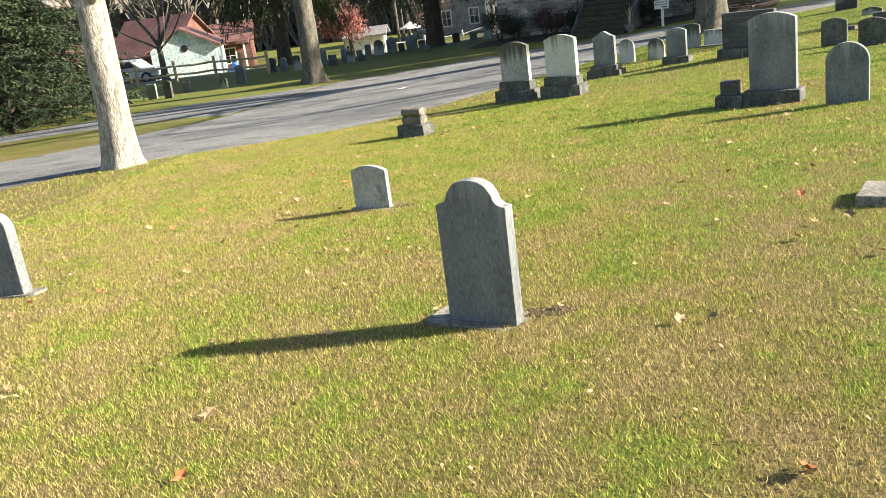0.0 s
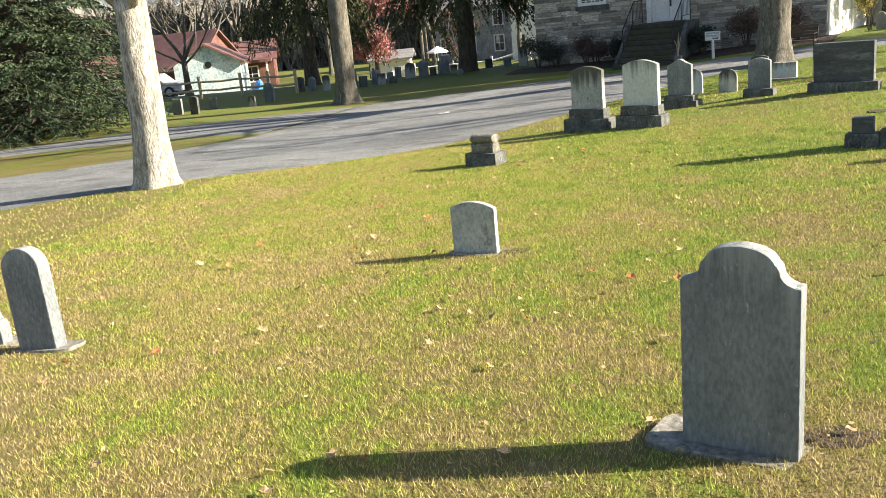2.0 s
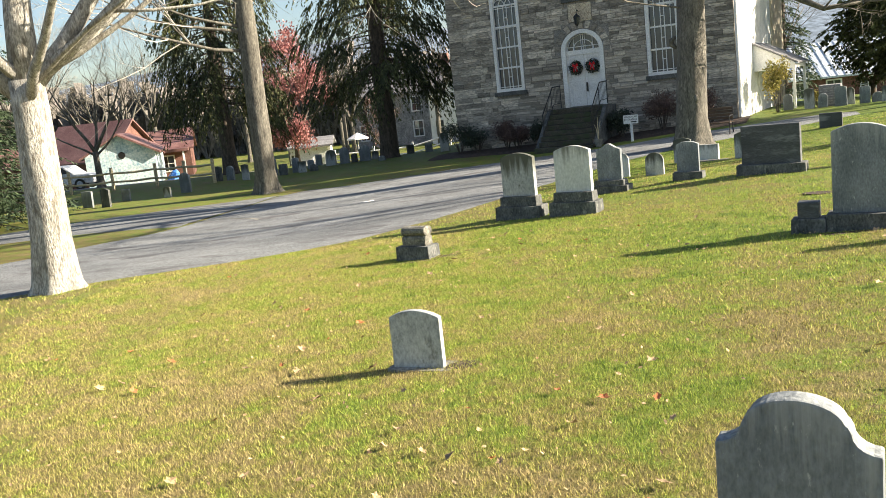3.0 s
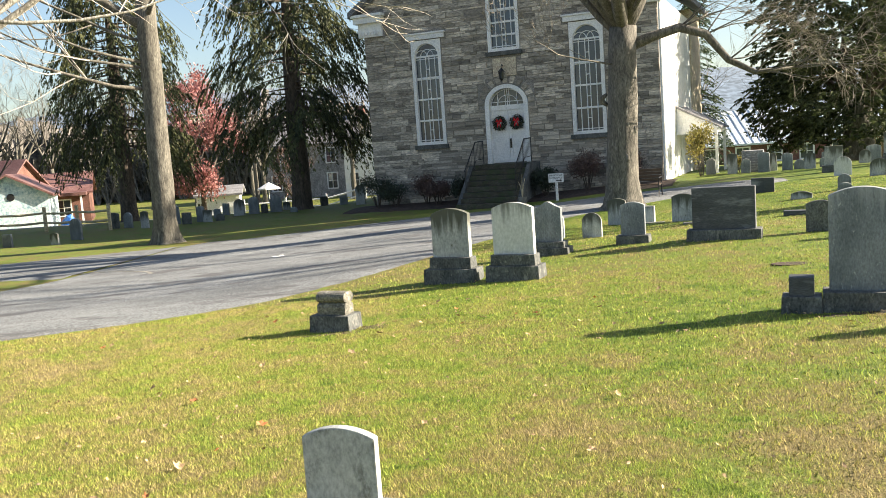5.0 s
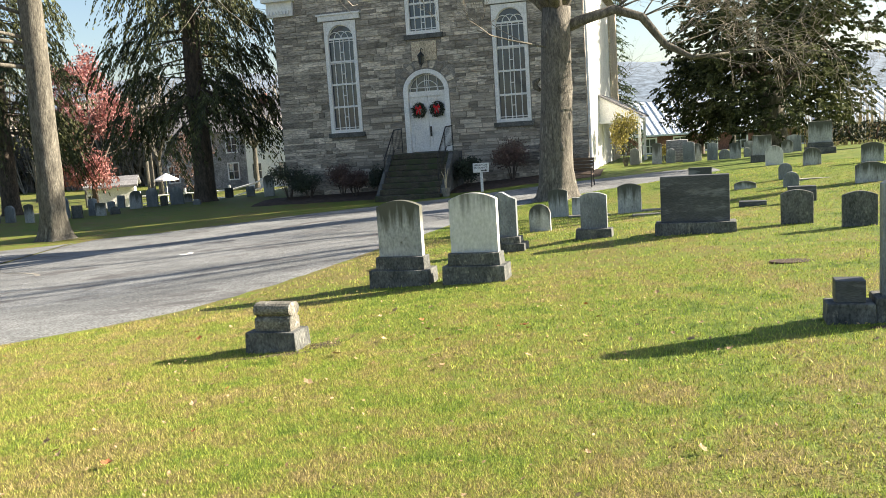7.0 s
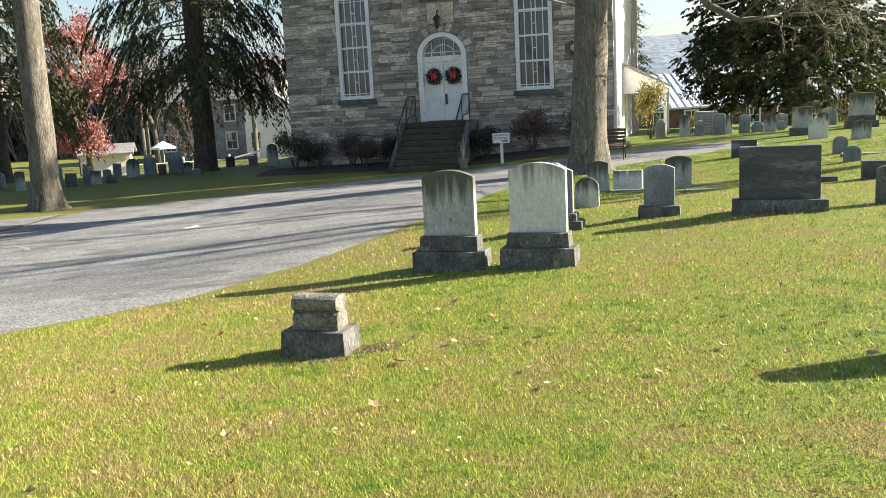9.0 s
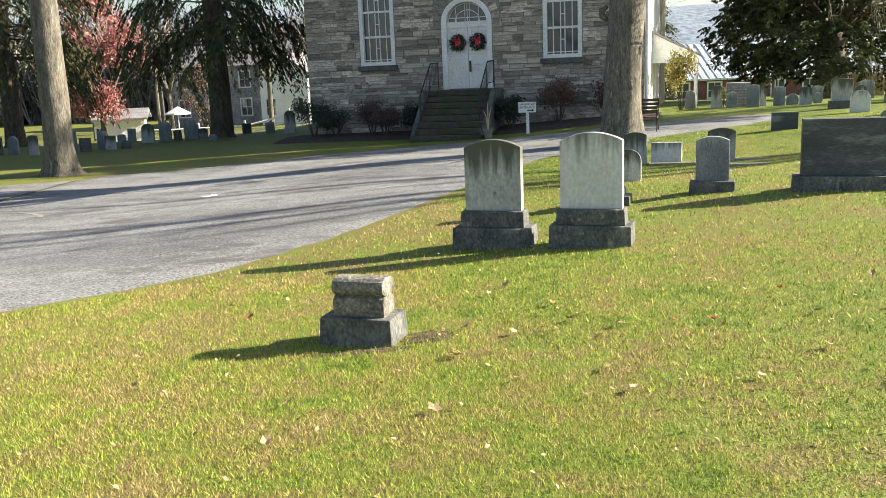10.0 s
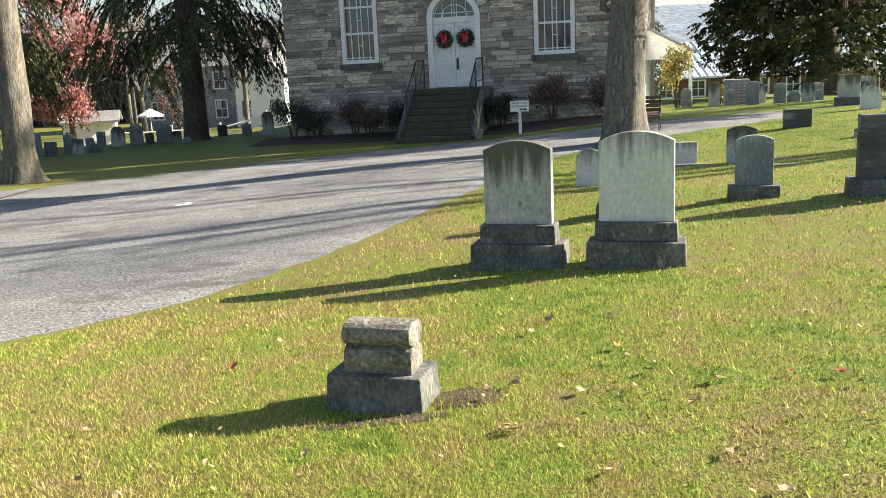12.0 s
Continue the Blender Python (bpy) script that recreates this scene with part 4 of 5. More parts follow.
def needles(name, material, anchors, length, leaf, per, droop, seed, wide=(0.1, 0.2)):
    """Needle sprays along short twigs that start at the anchors (point, direction)."""
    r = np.random.default_rng(seed)
    p = np.repeat(np.array([q for q, d in anchors], float), per, 0)
    d = np.repeat(np.array([d for q, d in anchors], float), per, 0)
    n = len(p)
    u = r.random((n, 1))
    ln = length * np.repeat(r.uniform(0.6, 1.5, (len(anchors), 1)), per, 0)
    q = p + d * ln * u
    q[:, 2] -= (droop * u * u * ln)[:, 0]
    side = unit(np.stack([d[:, 1], -d[:, 0], np.zeros(n)], 1))
    a = side * (r.choice([-1, 1], (n, 1)) * r.uniform(0.3, 1, (n, 1))) + d * r.uniform(0.2, 1, (n, 1))
    a[:, 2] += r.uniform(-0.7, 0.2, n) - droop
    a = unit(a)
    w = unit(np.cross(a, r.uniform(-1, 1, (n, 3)) + np.array([0, 0, 0.6])))
    sz = leaf * r.uniform(0.6, 1.4, (n, 1))
    return quad_cloud(name, material, q, q + a * sz, w * sz * r.uniform(*wide, (n, 1)))


def conifer(x, y, h, r, z_low, trunk_r, label, needle, seed, droop=0.25, whorl=9, gap=0.5, taper=1.0, size=0.55, bark=BARK_DARK, per=40, gaps=0.0, leaf=0.16, dense=4.5, bough=0.7, inner=0.16):
    rng = random.Random(seed)
    t = root("conifer", on_ground(x, y), label, "tree")
    s = Shape()
    trunk(s, rng, trunk_r * 1.35, trunk_r, max(z_low + 1, h * 0.55), n=14)
    s.tube([(0, 0, max(z_low + 1, h * 0.55) - 0.1), (0, 0, h)], [trunk_r * 0.8, 0.03], 8)
    part("trunk", s, bark, t, smooth=True)
    b, anchors = Shape(), []
    z = z_low
    while z < h:
        u = (z - z_low) / (h - z_low)
        reach = r * (1 - u) ** taper
        for k in range(whorl):
            if rng.random() < gaps:
                continue
            a = rng.uniform(0, math.tau)
            ln = reach * rng.uniform(0.65, 1.12)
            d = Vector((math.cos(a), math.sin(a), rng.uniform(-0.1, 0.18)))
            p0 = Vector((0, 0, z + rng.uniform(-0.3, 0.3)))
            mid, end = p0 + d * ln * 0.5 - Vector((0, 0, bough * droop * ln * 0.28)), p0 + d * ln - Vector((0, 0, bough * droop * ln))
            b.tube([p0, mid, end], [0.02 + 0.012 * ln, 0.02, 0.006], 4)
            for j in range(max(4, int(ln * dense))):
                v = rng.uniform(inner, 1.0) ** 0.75
                q = p0.lerp(mid, v * 2) if v < 0.5 else mid.lerp(end, v * 2 - 1)
                sd = Vector((-d.y, d.x, 0)) * rng.choice((-1, 1)) * rng.uniform(0.2, 1) + d * 0.6 + Vector((0, 0, -0.15 - droop * 0.4))
                anchors.append((tuple(q), tuple(sd.normalized())))
        z += gap * rng.uniform(0.7, 1.3)
    tagged(part("bough_mass", b, bark, t), kind="stuff")
    tagged(part("crown", needles("crown", needle, anchors, size, leaf, per, droop, seed), needle, t, "drooping needle foliage"), kind="stuff")
    return t


conifer(-24.6, 28.3, 14, 4.6, 0.25, 0.22, "dense dark green spruce with branches down to the ground", NEEDLE, 3, 0.16, 15, 0.3, 0.8, 0.75, per=13, leaf=0.16)
conifer(-12.2, 45.0, 13, 4.5, 3.9, 0.44, "old dark hemlock with drooping branches and a black trunk", HEMLOCK, 5, 0.85, 9, 0.5, 0.3, 0.95, per=44, gaps=0.3, leaf=0.17, bough=0.3, inner=0.22)
conifer(-21.5, 46.5, 13, 3.7, 4.0, 0.38, "old dark hemlock with drooping branches and a black trunk", HEMLOCK, 8, 0.95, 9, 0.5, 0.3, 0.95, per=44, gaps=0.25, leaf=0.17, bough=0.3, inner=0.22)
conifer(-29.0, 24.2, 12, 4.0, 1.6, 0.2, "yellow-green pine beside the spruce", PINE, 12, 0.15, 10, 0.45, 0.6, 0.8, per=15, leaf=0.24)
conifer(-30.5, 33.0, 14, 5.0, 0.6, 0.25, "dark spruce standing behind the nearer spruce", NEEDLE, 13, 0.25, 11, 0.5, 0.8, 0.9, per=13, leaf=0.24)
# Next hemlock is added out of view; its crown shades the far lawn.
conifer(18.2, 36.7, 16, 2.6, 7.2, 0.34, "unseen tall hemlock added to shade the lawn beyond the drive", HEMLOCK, 15, 0.4, 10, 0.45, 0.4, 0.8, per=15, leaf=0.28)
conifer(9.6, 60.0, 12, 1.7, 0.5, 0.2, "dark narrow spruce behind the church", NEEDLE, 14, 0.25, 9, 0.45, 0.9, 0.7, per=18)


def broad_evergreen(x, y, h, r, low, trunk_r, label, leaf_mat, seed):
    rng = random.Random(seed)
    t = root("evergreen_tree", on_ground(x, y), label, "tree")
    s = Shape()
    head, hr = trunk(s, rng, trunk_r * 1.5, trunk_r, low + 1.0, n=18)
    part("trunk", s, BARK, t, smooth=True)
    anchors = []
    for k in range(9):
        a = math.tau * k / 9
        b = Shape()
        limb(b, rng, head - Vector((0, 0, 0.2)), Vector((math.cos(a), math.sin(a), rng.uniform(0.3, 1.3))), r * 0.75, trunk_r * 0.3, 1, n=6)
        part("limb", b, BARK_DARK, t, smooth=True)
    for k in range(640):
        a, u = rng.uniform(0, math.tau), rng.random()
        z = low + (h - low) * u
        prof = math.sin(math.pi * min(1, 0.22 + 0.78 * u)) ** 0.6
        rr = r * prof * rng.uniform(0.12, 1.0) ** 0.6 * (0.88 + 0.18 * math.sin(3 * a + 5 * u))
        c = Vector((rr * math.cos(a), rr * math.sin(a), z - 0.25 * rr * (1 - u)))
        for _ in range(9):
            d = Vector((math.cos(a) + rng.uniform(-0.8, 0.8), math.sin(a) + rng.uniform(-0.8, 0.8), rng.uniform(-0.6, 0.5))).normalized()
            anchors.append((tuple(c + Vector((rng.gauss(0, 0.45), rng.gauss(0, 0.45), rng.gauss(0, 0.3)))), tuple(d)))
    tagged(part("crown", needles("crown", leaf_mat, anchors, 0.5, 0.175, 23, 0.3, seed, (0.2, 0.34)), leaf_mat, t, "dense dark drooping foliage"), kind="stuff")
    return t


broad_evergreen(14.1, 46.5, 13.0, 5.2, 1.8, 0.66, "broad dark yew with a thick flared trunk", YEW, 9)


# ---- small things at the church ----
def ch(x, y, z=0.0, yaw=0.0):
    return CH @ pose(x, y, z, 0, 0, yaw)


def church_ground(x, y):
    p = CH @ Vector((x, y, 0))
    return (ground_z(p.x, p.y) - 0.0455) / 0.965


bed = Shape()
bn = 40
for i in range(bn + 1):
    x = -CH_W - 0.6 + (CH_W + 1.2) * i / bn
    for y, lift in ((-0.01, 0.12), (-1.0, 0.13), (-1.9 + 0.25 * noise.noise((x, 0, 0)), 0.06), (-2.3 + 0.3 * noise.noise((x * 0.7, 3, 0)), -0.03)):
        bed.v.append((x, y, church_ground(x, y) + lift))
bed.f = [(i * 4 + j, i * 4 + j + 1, (i + 1) * 4 + j + 1, (i + 1) * 4 + j) for i in range(bn) for j in range(3)]
bed_ob = tagged(part("planting_bed", bed, MULCH, smooth=True), "dark mulched planting bed along the church wall", "planting bed", kind="structure")
bed_ob.matrix_basis = CH

LEAF_V = [(0, 0, 0), (0.35, -0.28, 0.06), (0.75, -0.2, 0.08), (1, 0, 0.02), (0.75, 0.2, 0.08), (0.35, 0.28, 0.06)]


def leaf_cloud(s, rng, centre, size, count, leaf, shell=0.55):
    for _ in range(count):
        d = Vector((rng.gauss(0, 1), rng.gauss(0, 1), rng.gauss(0, 1))).normalized()
        p = Vector(centre) + Vector((d.x * size[0], d.y * size[1], d.z * size[2])) * (shell + (1 - shell) * rng.random())
        m = Euler((rng.uniform(0, 6.3), rng.uniform(0, 6.3), rng.uniform(0, 6.3))).to_matrix()
        l = leaf * rng.uniform(0.7, 1.4)
        s.add([p + m @ Vector(v) * l for v in ((0, 0, 0), (0.5, -0.3, 0), (1, 0, 0), (0.5, 0.3, 0))], [(0, 1, 2, 3)])


def shrub(m, w, h, leaf_mat, label, seed, leaf=0.06, count=900, stems=9, name="shrub"):
    rng = random.Random(seed)
    t = root(name, m, label, "shrub")
    st, cr = Shape(), Shape()
    for k in range(stems):
        a = rng.uniform(0, math.tau)
        q = Vector((math.cos(a) * w * rng.uniform(0.15, 0.45), math.sin(a) * w * rng.uniform(0.15, 0.4), h * rng.uniform(0.6, 0.98)))
        st.tube([(0.05 * math.cos(a), 0.05 * math.sin(a), -0.05), q * 0.5 + Vector((0, 0, 0.06)), q], [0.014, 0.01, 0.004], 4)
    tagged(part("stem_mass", st, BARK_DARK, t), kind="stuff")
    for k in range(8):
        a = rng.uniform(0, math.tau)
        leaf_cloud(cr, rng, (math.cos(a) * w * 0.24, math.sin(a) * w * 0.24, h * rng.uniform(0.4, 0.75)), (w * 0.28, w * 0.28, h * 0.27), count // 8, leaf, 0.3)
    tagged(part("foliage", cr, leaf_mat, t), kind="stuff")
    return t


for k, (x, y, w, h, mat, lb) in enumerate(((-11.8, -1.0, 1.4, 1.3, BOX_LEAF, "dark evergreen shrub at the church corner"), (-10.9, -1.1, 1.2, 0.9, BOX_LEAF, "low dark evergreen shrub by the church wall"),
                                         (-9.55, -0.9, 1.1, 1.25, SHRUB_LEAF, "russet half-bare shrub under the window"), (-8.9, -1.3, 1.0, 0.9, SHRUB_LEAF, "russet low shrub under the window"),
                                         (-7.75, -1.5, 0.85, 1.05, BOX_LEAF, "clipped dark boxwood beside the steps"), (-4.35, -1.2, 1.0, 1.0, BOX_LEAF, "clipped dark boxwood beside the steps"),
                                         (-2.75, -0.9, 1.3, 1.45, SHRUB_LEAF, "pinkish dried hydrangea shrub by the church wall"), (-0.9, -0.9, 1.3, 1.25, SHRUB_LEAF, "russet rounded shrub by the church corner"))):
    shrub(ch(x, y, church_ground(x, y) + 0.1), w * 1.25, h * 1.15, mat, lb, 30 + k, 0.07, 2600, 14)
shrub(ch(1.15, 2.4, church_ground(1.15, 2.4)), 1.3, 2.3, GOLD_LEAF, "tall golden-leaved holly before the side porch", 50, 0.1, 1500, 12, "holly")
shrub(ch(2.6, 3.2, church_ground(2.6, 3.2)), 0.9, 0.75, GOLD_LEAF, "low yellow shrub beside the porch", 51, 0.06, 900)

# porch on the sunlit side
porch = root("side_porch", CH, "white lean-to porch over the side entrance", "porch")
part("gable_panel", Shape().prism([(0.004, 1.46), (1.66, 1.46), (0.004, 2.36)], 4.08, 4.14), WHITE, porch)
part("roof", Shape().prism([(0.004, 2.38), (1.8, 1.42), (1.8, 1.49), (0.004, 2.46)], 3.95, 8.2), GREY_ROOF, porch)
part("beam", Shape().box(0.004, 1.66, 4.05, 4.16, 1.24, 1.458), WHITE, porch, bevel=0.01)
part("beam", Shape().box(1.54, 1.66, 4.162, 8.1, 1.24, 1.4), WHITE, porch, bevel=0.01)
for y in (4.06, 7.9):
    part("post", Shape().box(1.55, 1.66, y, y + 0.11, church_ground(1.6, y) - 0.1, 1.238), WHITE, porch, bevel=0.008)
part("door", Shape().box(0.002, 0.05, 5.2, 6.2, church_ground(0.3, 5.5), church_ground(0.3, 5.5) + 2.05), WHITE, porch, "white side door")
part("downspout", Shape().tube([(0.07, -0.02, 6.6), (0.07, -0.02, -0.6), (0.2, -0.1, -0.75)], [0.045] * 3, 8), WHITE, church, "white corner downspout")

# wreaths
for k, x in enumerate((DOOR_X - 0.36, DOOR_X + 0.38)):
    w = root("wreath", ch(x, 0.13, 2.22), "green evergreen wreath with a red bow on the door", "wreath", "door wreaths")
    s, rng = Shape(), random.Random(70 + k)
    for i in range(520):
        a, b = rng.uniform(0, math.tau), rng.uniform(0, math.tau)
        rr = 0.21 + 0.075 * math.cos(b)
        p = Vector((rr * math.cos(a), -0.07 + 0.06 * math.sin(b), rr * math.sin(a)))
        d = Vector((rng.uniform(-1, 1), rng.uniform(-1, 0.1), rng.uniform(-1, 1))).normalized() * 0.085
        e = d.cross(Vector((0.3, 1, 0.2))).normalized() * 0.014
        s.add([p - e, p + d * 0.5 - e, p + d, p + e], [(0, 1, 2, 3)])
    tagged(part("ring", s, BOX_LEAF, w, "bushy green needle ring"), kind="stuff")
    bow = Shape()
    for sx in (-1, 1):
        bow.tube([(0, -0.15, 0.08), (sx * 0.09, -0.19, 0.15), (sx * 0.12, -0.17, 0.08), (0, -0.15, 0.07)], [0.025, 0.045, 0.035, 0.02], 6)
        bow.tube([(0, -0.15, 0.07), (sx * 0.05, -0.17, -0.05), (sx * 0.07, -0.16, -0.16)], [0.03, 0.032, 0.02], 5)
    part("bow", bow, RED_RIBBON, w, "red ribbon bow")

lan = root("wall_lantern", ch(DOOR_X - 0.03, -0.3, 3.98), "black iron lantern hanging above the door", "lantern")
part("bracket", Shape().tube([(0, 0.3, 0.5), (0, 0.1, 0.58), (0, 0, 0.5), (0, 0, 0.42)], [0.018] * 4, 6), IRON, lan)
part("cap", Shape().tube([(0, 0, 0.43), (0, 0, 0.3), (0, 0, 0.27)], [0.02, 0.15, 0.16], 6), IRON, lan)
part("glass", Shape().tube([(0, 0, 0.27), (0, 0, 0.0)], [0.12, 0.08], 6), GLASS, lan)
for k in range(6):
    a = math.tau * k / 6
    part("glazing_bar", Shape().tube([(0.125 * math.cos(a), 0.125 * math.sin(a), 0.27), (0.085 * math.cos(a), 0.085 * math.sin(a), 0.0)], [0.01] * 2, 4), IRON, lan)
part("foot", Shape().tube([(0, 0, 0.0), (0, 0, -0.04), (0, 0, -0.09)], [0.09, 0.05, 0.01], 6), IRON, lan)

# sign
sg = root("sign", pose(-0.58, 35.2, ground_z(-0.58, 35.2), 0, 0, -14) @ Matrix.Diagonal((0.94, 0.94, 0.94, 1)), "white sign on a post pointing to the handicap entrance", "sign")
part("post", Shape().box(-0.045, 0.045, 0, 0.09, -0.2, 0.82), WHITE, sg, bevel=0.006)
bd = part("board", Shape().box(-0.29, 0.29, -0.03, -0.002, 0.70, 1.04), WHITE, sg, bevel=0.006)
for i, word in enumerate(("HANDICAP", "ENTRANCE")):
    cu = bpy.data.curves.new("lettering", "FONT")
    cu.body, cu.size, cu.align_x, cu.extrude = word, 0.098, "CENTER", 0.001
    cu.materials.append(BLACK)
    tx = new("lettering", cu)
    tx.parent = bd
    tx.matrix_basis = pose(0, -0.034, 0.935 - i * 0.1, 90, 0, 0)
part("arrow", Shape().prism([(0.0, 0.755), (0.16, 0.755), (0.16, 0.735), (0.24, 0.772), (0.16, 0.81), (0.16, 0.79), (0.0, 0.79)], -0.036, -0.031), BLACK, bd, "black arrow")

# bench
bench = root("bench", on_ground(1.75, 31.5, -19), "dark slatted park bench with black iron ends", "bench")
for k in range(4):
    part("seat_slat", Shape().box(-0.72, 0.72, -0.28 + k * 0.12, -0.18 + k * 0.12, 0.40, 0.43), WOOD, bench, bevel=0.005)
for k in range(4):
    part("back_slat", Shape().box(-0.72, 0.72, 0.2 + k * 0.03, 0.225 + k * 0.03, 0.5 + k * 0.1, 0.58 + k * 0.1), WOOD, bench, bevel=0.005)
for x in (-0.7, 0.7):
    part("end_frame", Shape().tube([(x, -0.3, 0), (x, -0.25, 0.22), (x, -0.28, 0.4), (x, 0.0, 0.385), (x, 0.2, 0.45), (x, 0.31, 0.88)], [0.02] * 6, 6).tube([(x, 0.2, 0.4), (x, 0.22, 0.2), (x, 0.32, 0)], [0.02] * 3, 6).tube([(x, -0.28, 0.4), (x, -0.3, 0.6), (x, 0.0, 0.63), (x, 0.26, 0.62)], [0.018] * 4, 6), IRON, bench)

# planter with dry stalks at the foot of the steps
pl = root("planter", ch(DOOR_X + 1.45, -3.15, church_ground(DOOR_X + 1.45, -3.15)), "small grey pot with pale dried stalks by the steps", "planter")
part("pot", Shape().tube([(0, 0, 0), (0, 0, 0.02), (0, 0, 0.26), (0, 0, 0.3)], [0.1, 0.11, 0.16, 0.17], 12), CONCRETE, pl)
for k in range(4):
    a = k * 1.7
    part("stalk", Shape().tube([(0, 0, 0.25), (0.05 * math.cos(a), 0.05 * math.sin(a), 0.7), (0.13 * math.cos(a), 0.13 * math.sin(a), 1.0 + 0.15 * math.sin(k * 2))], [0.02, 0.015, 0.008], 5), RAIL, pl)
ac = root("cooling_unit", ch(3.1, 2.6, church_ground(3.1, 2.6)), "grey louvred cooling unit beside the church", "cooling unit")
part("casing", Shape().box(-0.4, 0.4, -0.4, 0.4, 0, 0.85), GREY_ROOF, ac, bevel=0.02)
for k in range(7):
    part("louvre", Shape().box(-0.36, 0.36, -0.415, -0.402, 0.1 + k * 0.1, 0.14 + k * 0.1), FAR_STONE, ac)


# ---- fence, houses and distance beyond the churchyard ----
def fence_run(pts, wood=RAIL, label="split-rail fence of pale weathered wood"):
    fz = root("rail_fence", pose(0, 0, 0), label, "fence")
    for (xa, ya), (xb, yb) in zip(pts, pts[1:]):
        for zz in (0.42, 0.85):
            za, zb = ground_z(xa, ya), ground_z(xb, yb)
            part("rail", Shape().tube([(xa, ya, za + zz), ((xa + xb) / 2, (ya + yb) / 2, (za + zb) / 2 + zz - 0.03), (xb, yb, zb + zz + 0.02)], [0.05, 0.06, 0.05], 6), wood, fz)
    for x, y in pts:
        part("post", Shape().box(x - 0.06, x + 0.06, y - 0.06, y + 0.06, ground_z(x, y) - 0.2, ground_z(x, y) + 1.15), wood, fz, bevel=0.01)


fence_run([(-33.5, 42.8), (-31, 42.5), (-28.4, 42.3), (-25.9, 42.1), (-23.4, 41.9), (-21.5, 41.2), (-19.6, 40.3)])
fence_run([(-19.2, 58), (-16.6, 58.3), (-14, 58.5), (-11.5, 58.8)], WHITE, "white-painted rail fence beside the lane")


def house(x, y, yaw, w, d, h, rise, wall_mat, roof_mat, label, windows=(), doors=(), chimney=None, gable_front=True, name="house", over=0.35):
    """windows and doors: (x, z, width, height) on the front."""
    hs = root(name, pose(x, y, ground_z(x, y) - 0.1, 0, 0, yaw), label, "house")
    part("wall", hole_wall(-w / 2, w / 2, 0, h, 0, 0.25, [(a - c / 2, a + c / 2, b, b + e) for a, b, c, e in (*windows, *doors)]), wall_mat, hs)
    for sx in (-1, 1):
        part("wall", Shape().box(min(sx * w / 2, sx * (w / 2 - 0.25)), max(sx * w / 2, sx * (w / 2 - 0.25)), 0.25, d, 0, h), wall_mat, hs)
    part("wall", Shape().box(-w / 2 + 0.25, w / 2 - 0.25, d - 0.25, d, 0, h), wall_mat, hs)
    if gable_front:
        part("gable", Shape().prism([(-w / 2, h), (w / 2, h), (0, h + rise)], 0.0, 0.25), wall_mat, hs)
        for sx in (-1, 1):
            o = [(sx * (w / 2 + over), h - over * rise / (w / 2)), (0, h + rise), (0, h + rise + 0.14), (sx * (w / 2 + over), h + 0.14 - over * rise / (w / 2))]
            part("roof", Shape().prism(o, -over, d + over), roof_mat, hs)
    else:
        for a, b, c, e in ((-over, h - over * rise / (d / 2), d / 2, h + rise), (d + over, h - over * rise / (d / 2), d / 2, h + rise)):
            s = Shape()
            s.add([(-w / 2 - over, a, b), (w / 2 + over, a, b), (w / 2 + over, c, e), (-w / 2 - over, c, e), (-w / 2 - over, a, b + 0.14), (w / 2 + over, a, b + 0.14), (w / 2 + over, c, e + 0.14), (-w / 2 - over, c, e + 0.14)],
                  [(0, 1, 2, 3), (7, 6, 5, 4), (0, 4, 5, 1), (1, 5, 6, 2), (2, 6, 7, 3), (3, 7, 4, 0)])
            part("roof", s, roof_mat, hs)
        for sx in (-1, 1):
            part("gable", Shape().prism([(0.0, h), (d, h), (d / 2, h + rise)], -0.12, 0.12), wall_mat, hs, at=Matrix.Translation((sx * (w / 2 - 0.13), 0, 0)) @ pose(0, 0, 0, 0, 0, 90))
    for a, b, c, e in windows:
        wn_ = new("window")
        wn_.parent = hs
        part("frame", hole_wall(a - c / 2 - 0.07, a + c / 2 + 0.07, b - 0.07, b + e + 0.07, -0.04, 0.08, [(a - c / 2 + 0.04, a - 0.02, b + 0.04, b + e / 2 - 0.02), (a + 0.02, a + c / 2 - 0.04, b + 0.04, b + e / 2 - 0.02), (a - c / 2 + 0.04, a - 0.02, b + e / 2 + 0.02, b + e - 0.04), (a + 0.02, a + c / 2 - 0.04, b + e / 2 + 0.02, b + e - 0.04)]), WHITE, wn_)
        part("pane", Shape().box(a - c / 2, a + c / 2, 0.09, 0.1, b, b + e), GLASS, wn_)
    for a, b, c, e in doors:
        part("door", Shape().box(a - c / 2, a + c / 2, 0.06, 0.12, b, b + e), WHITE, hs)
    if chimney:
        part("chimney", Shape().box(chimney[0] - 0.4, chimney[0] + 0.4, d / 2 - 0.3, d / 2 + 0.3, h, h + rise + 1.0), BRICK_RED, hs)
    return hs


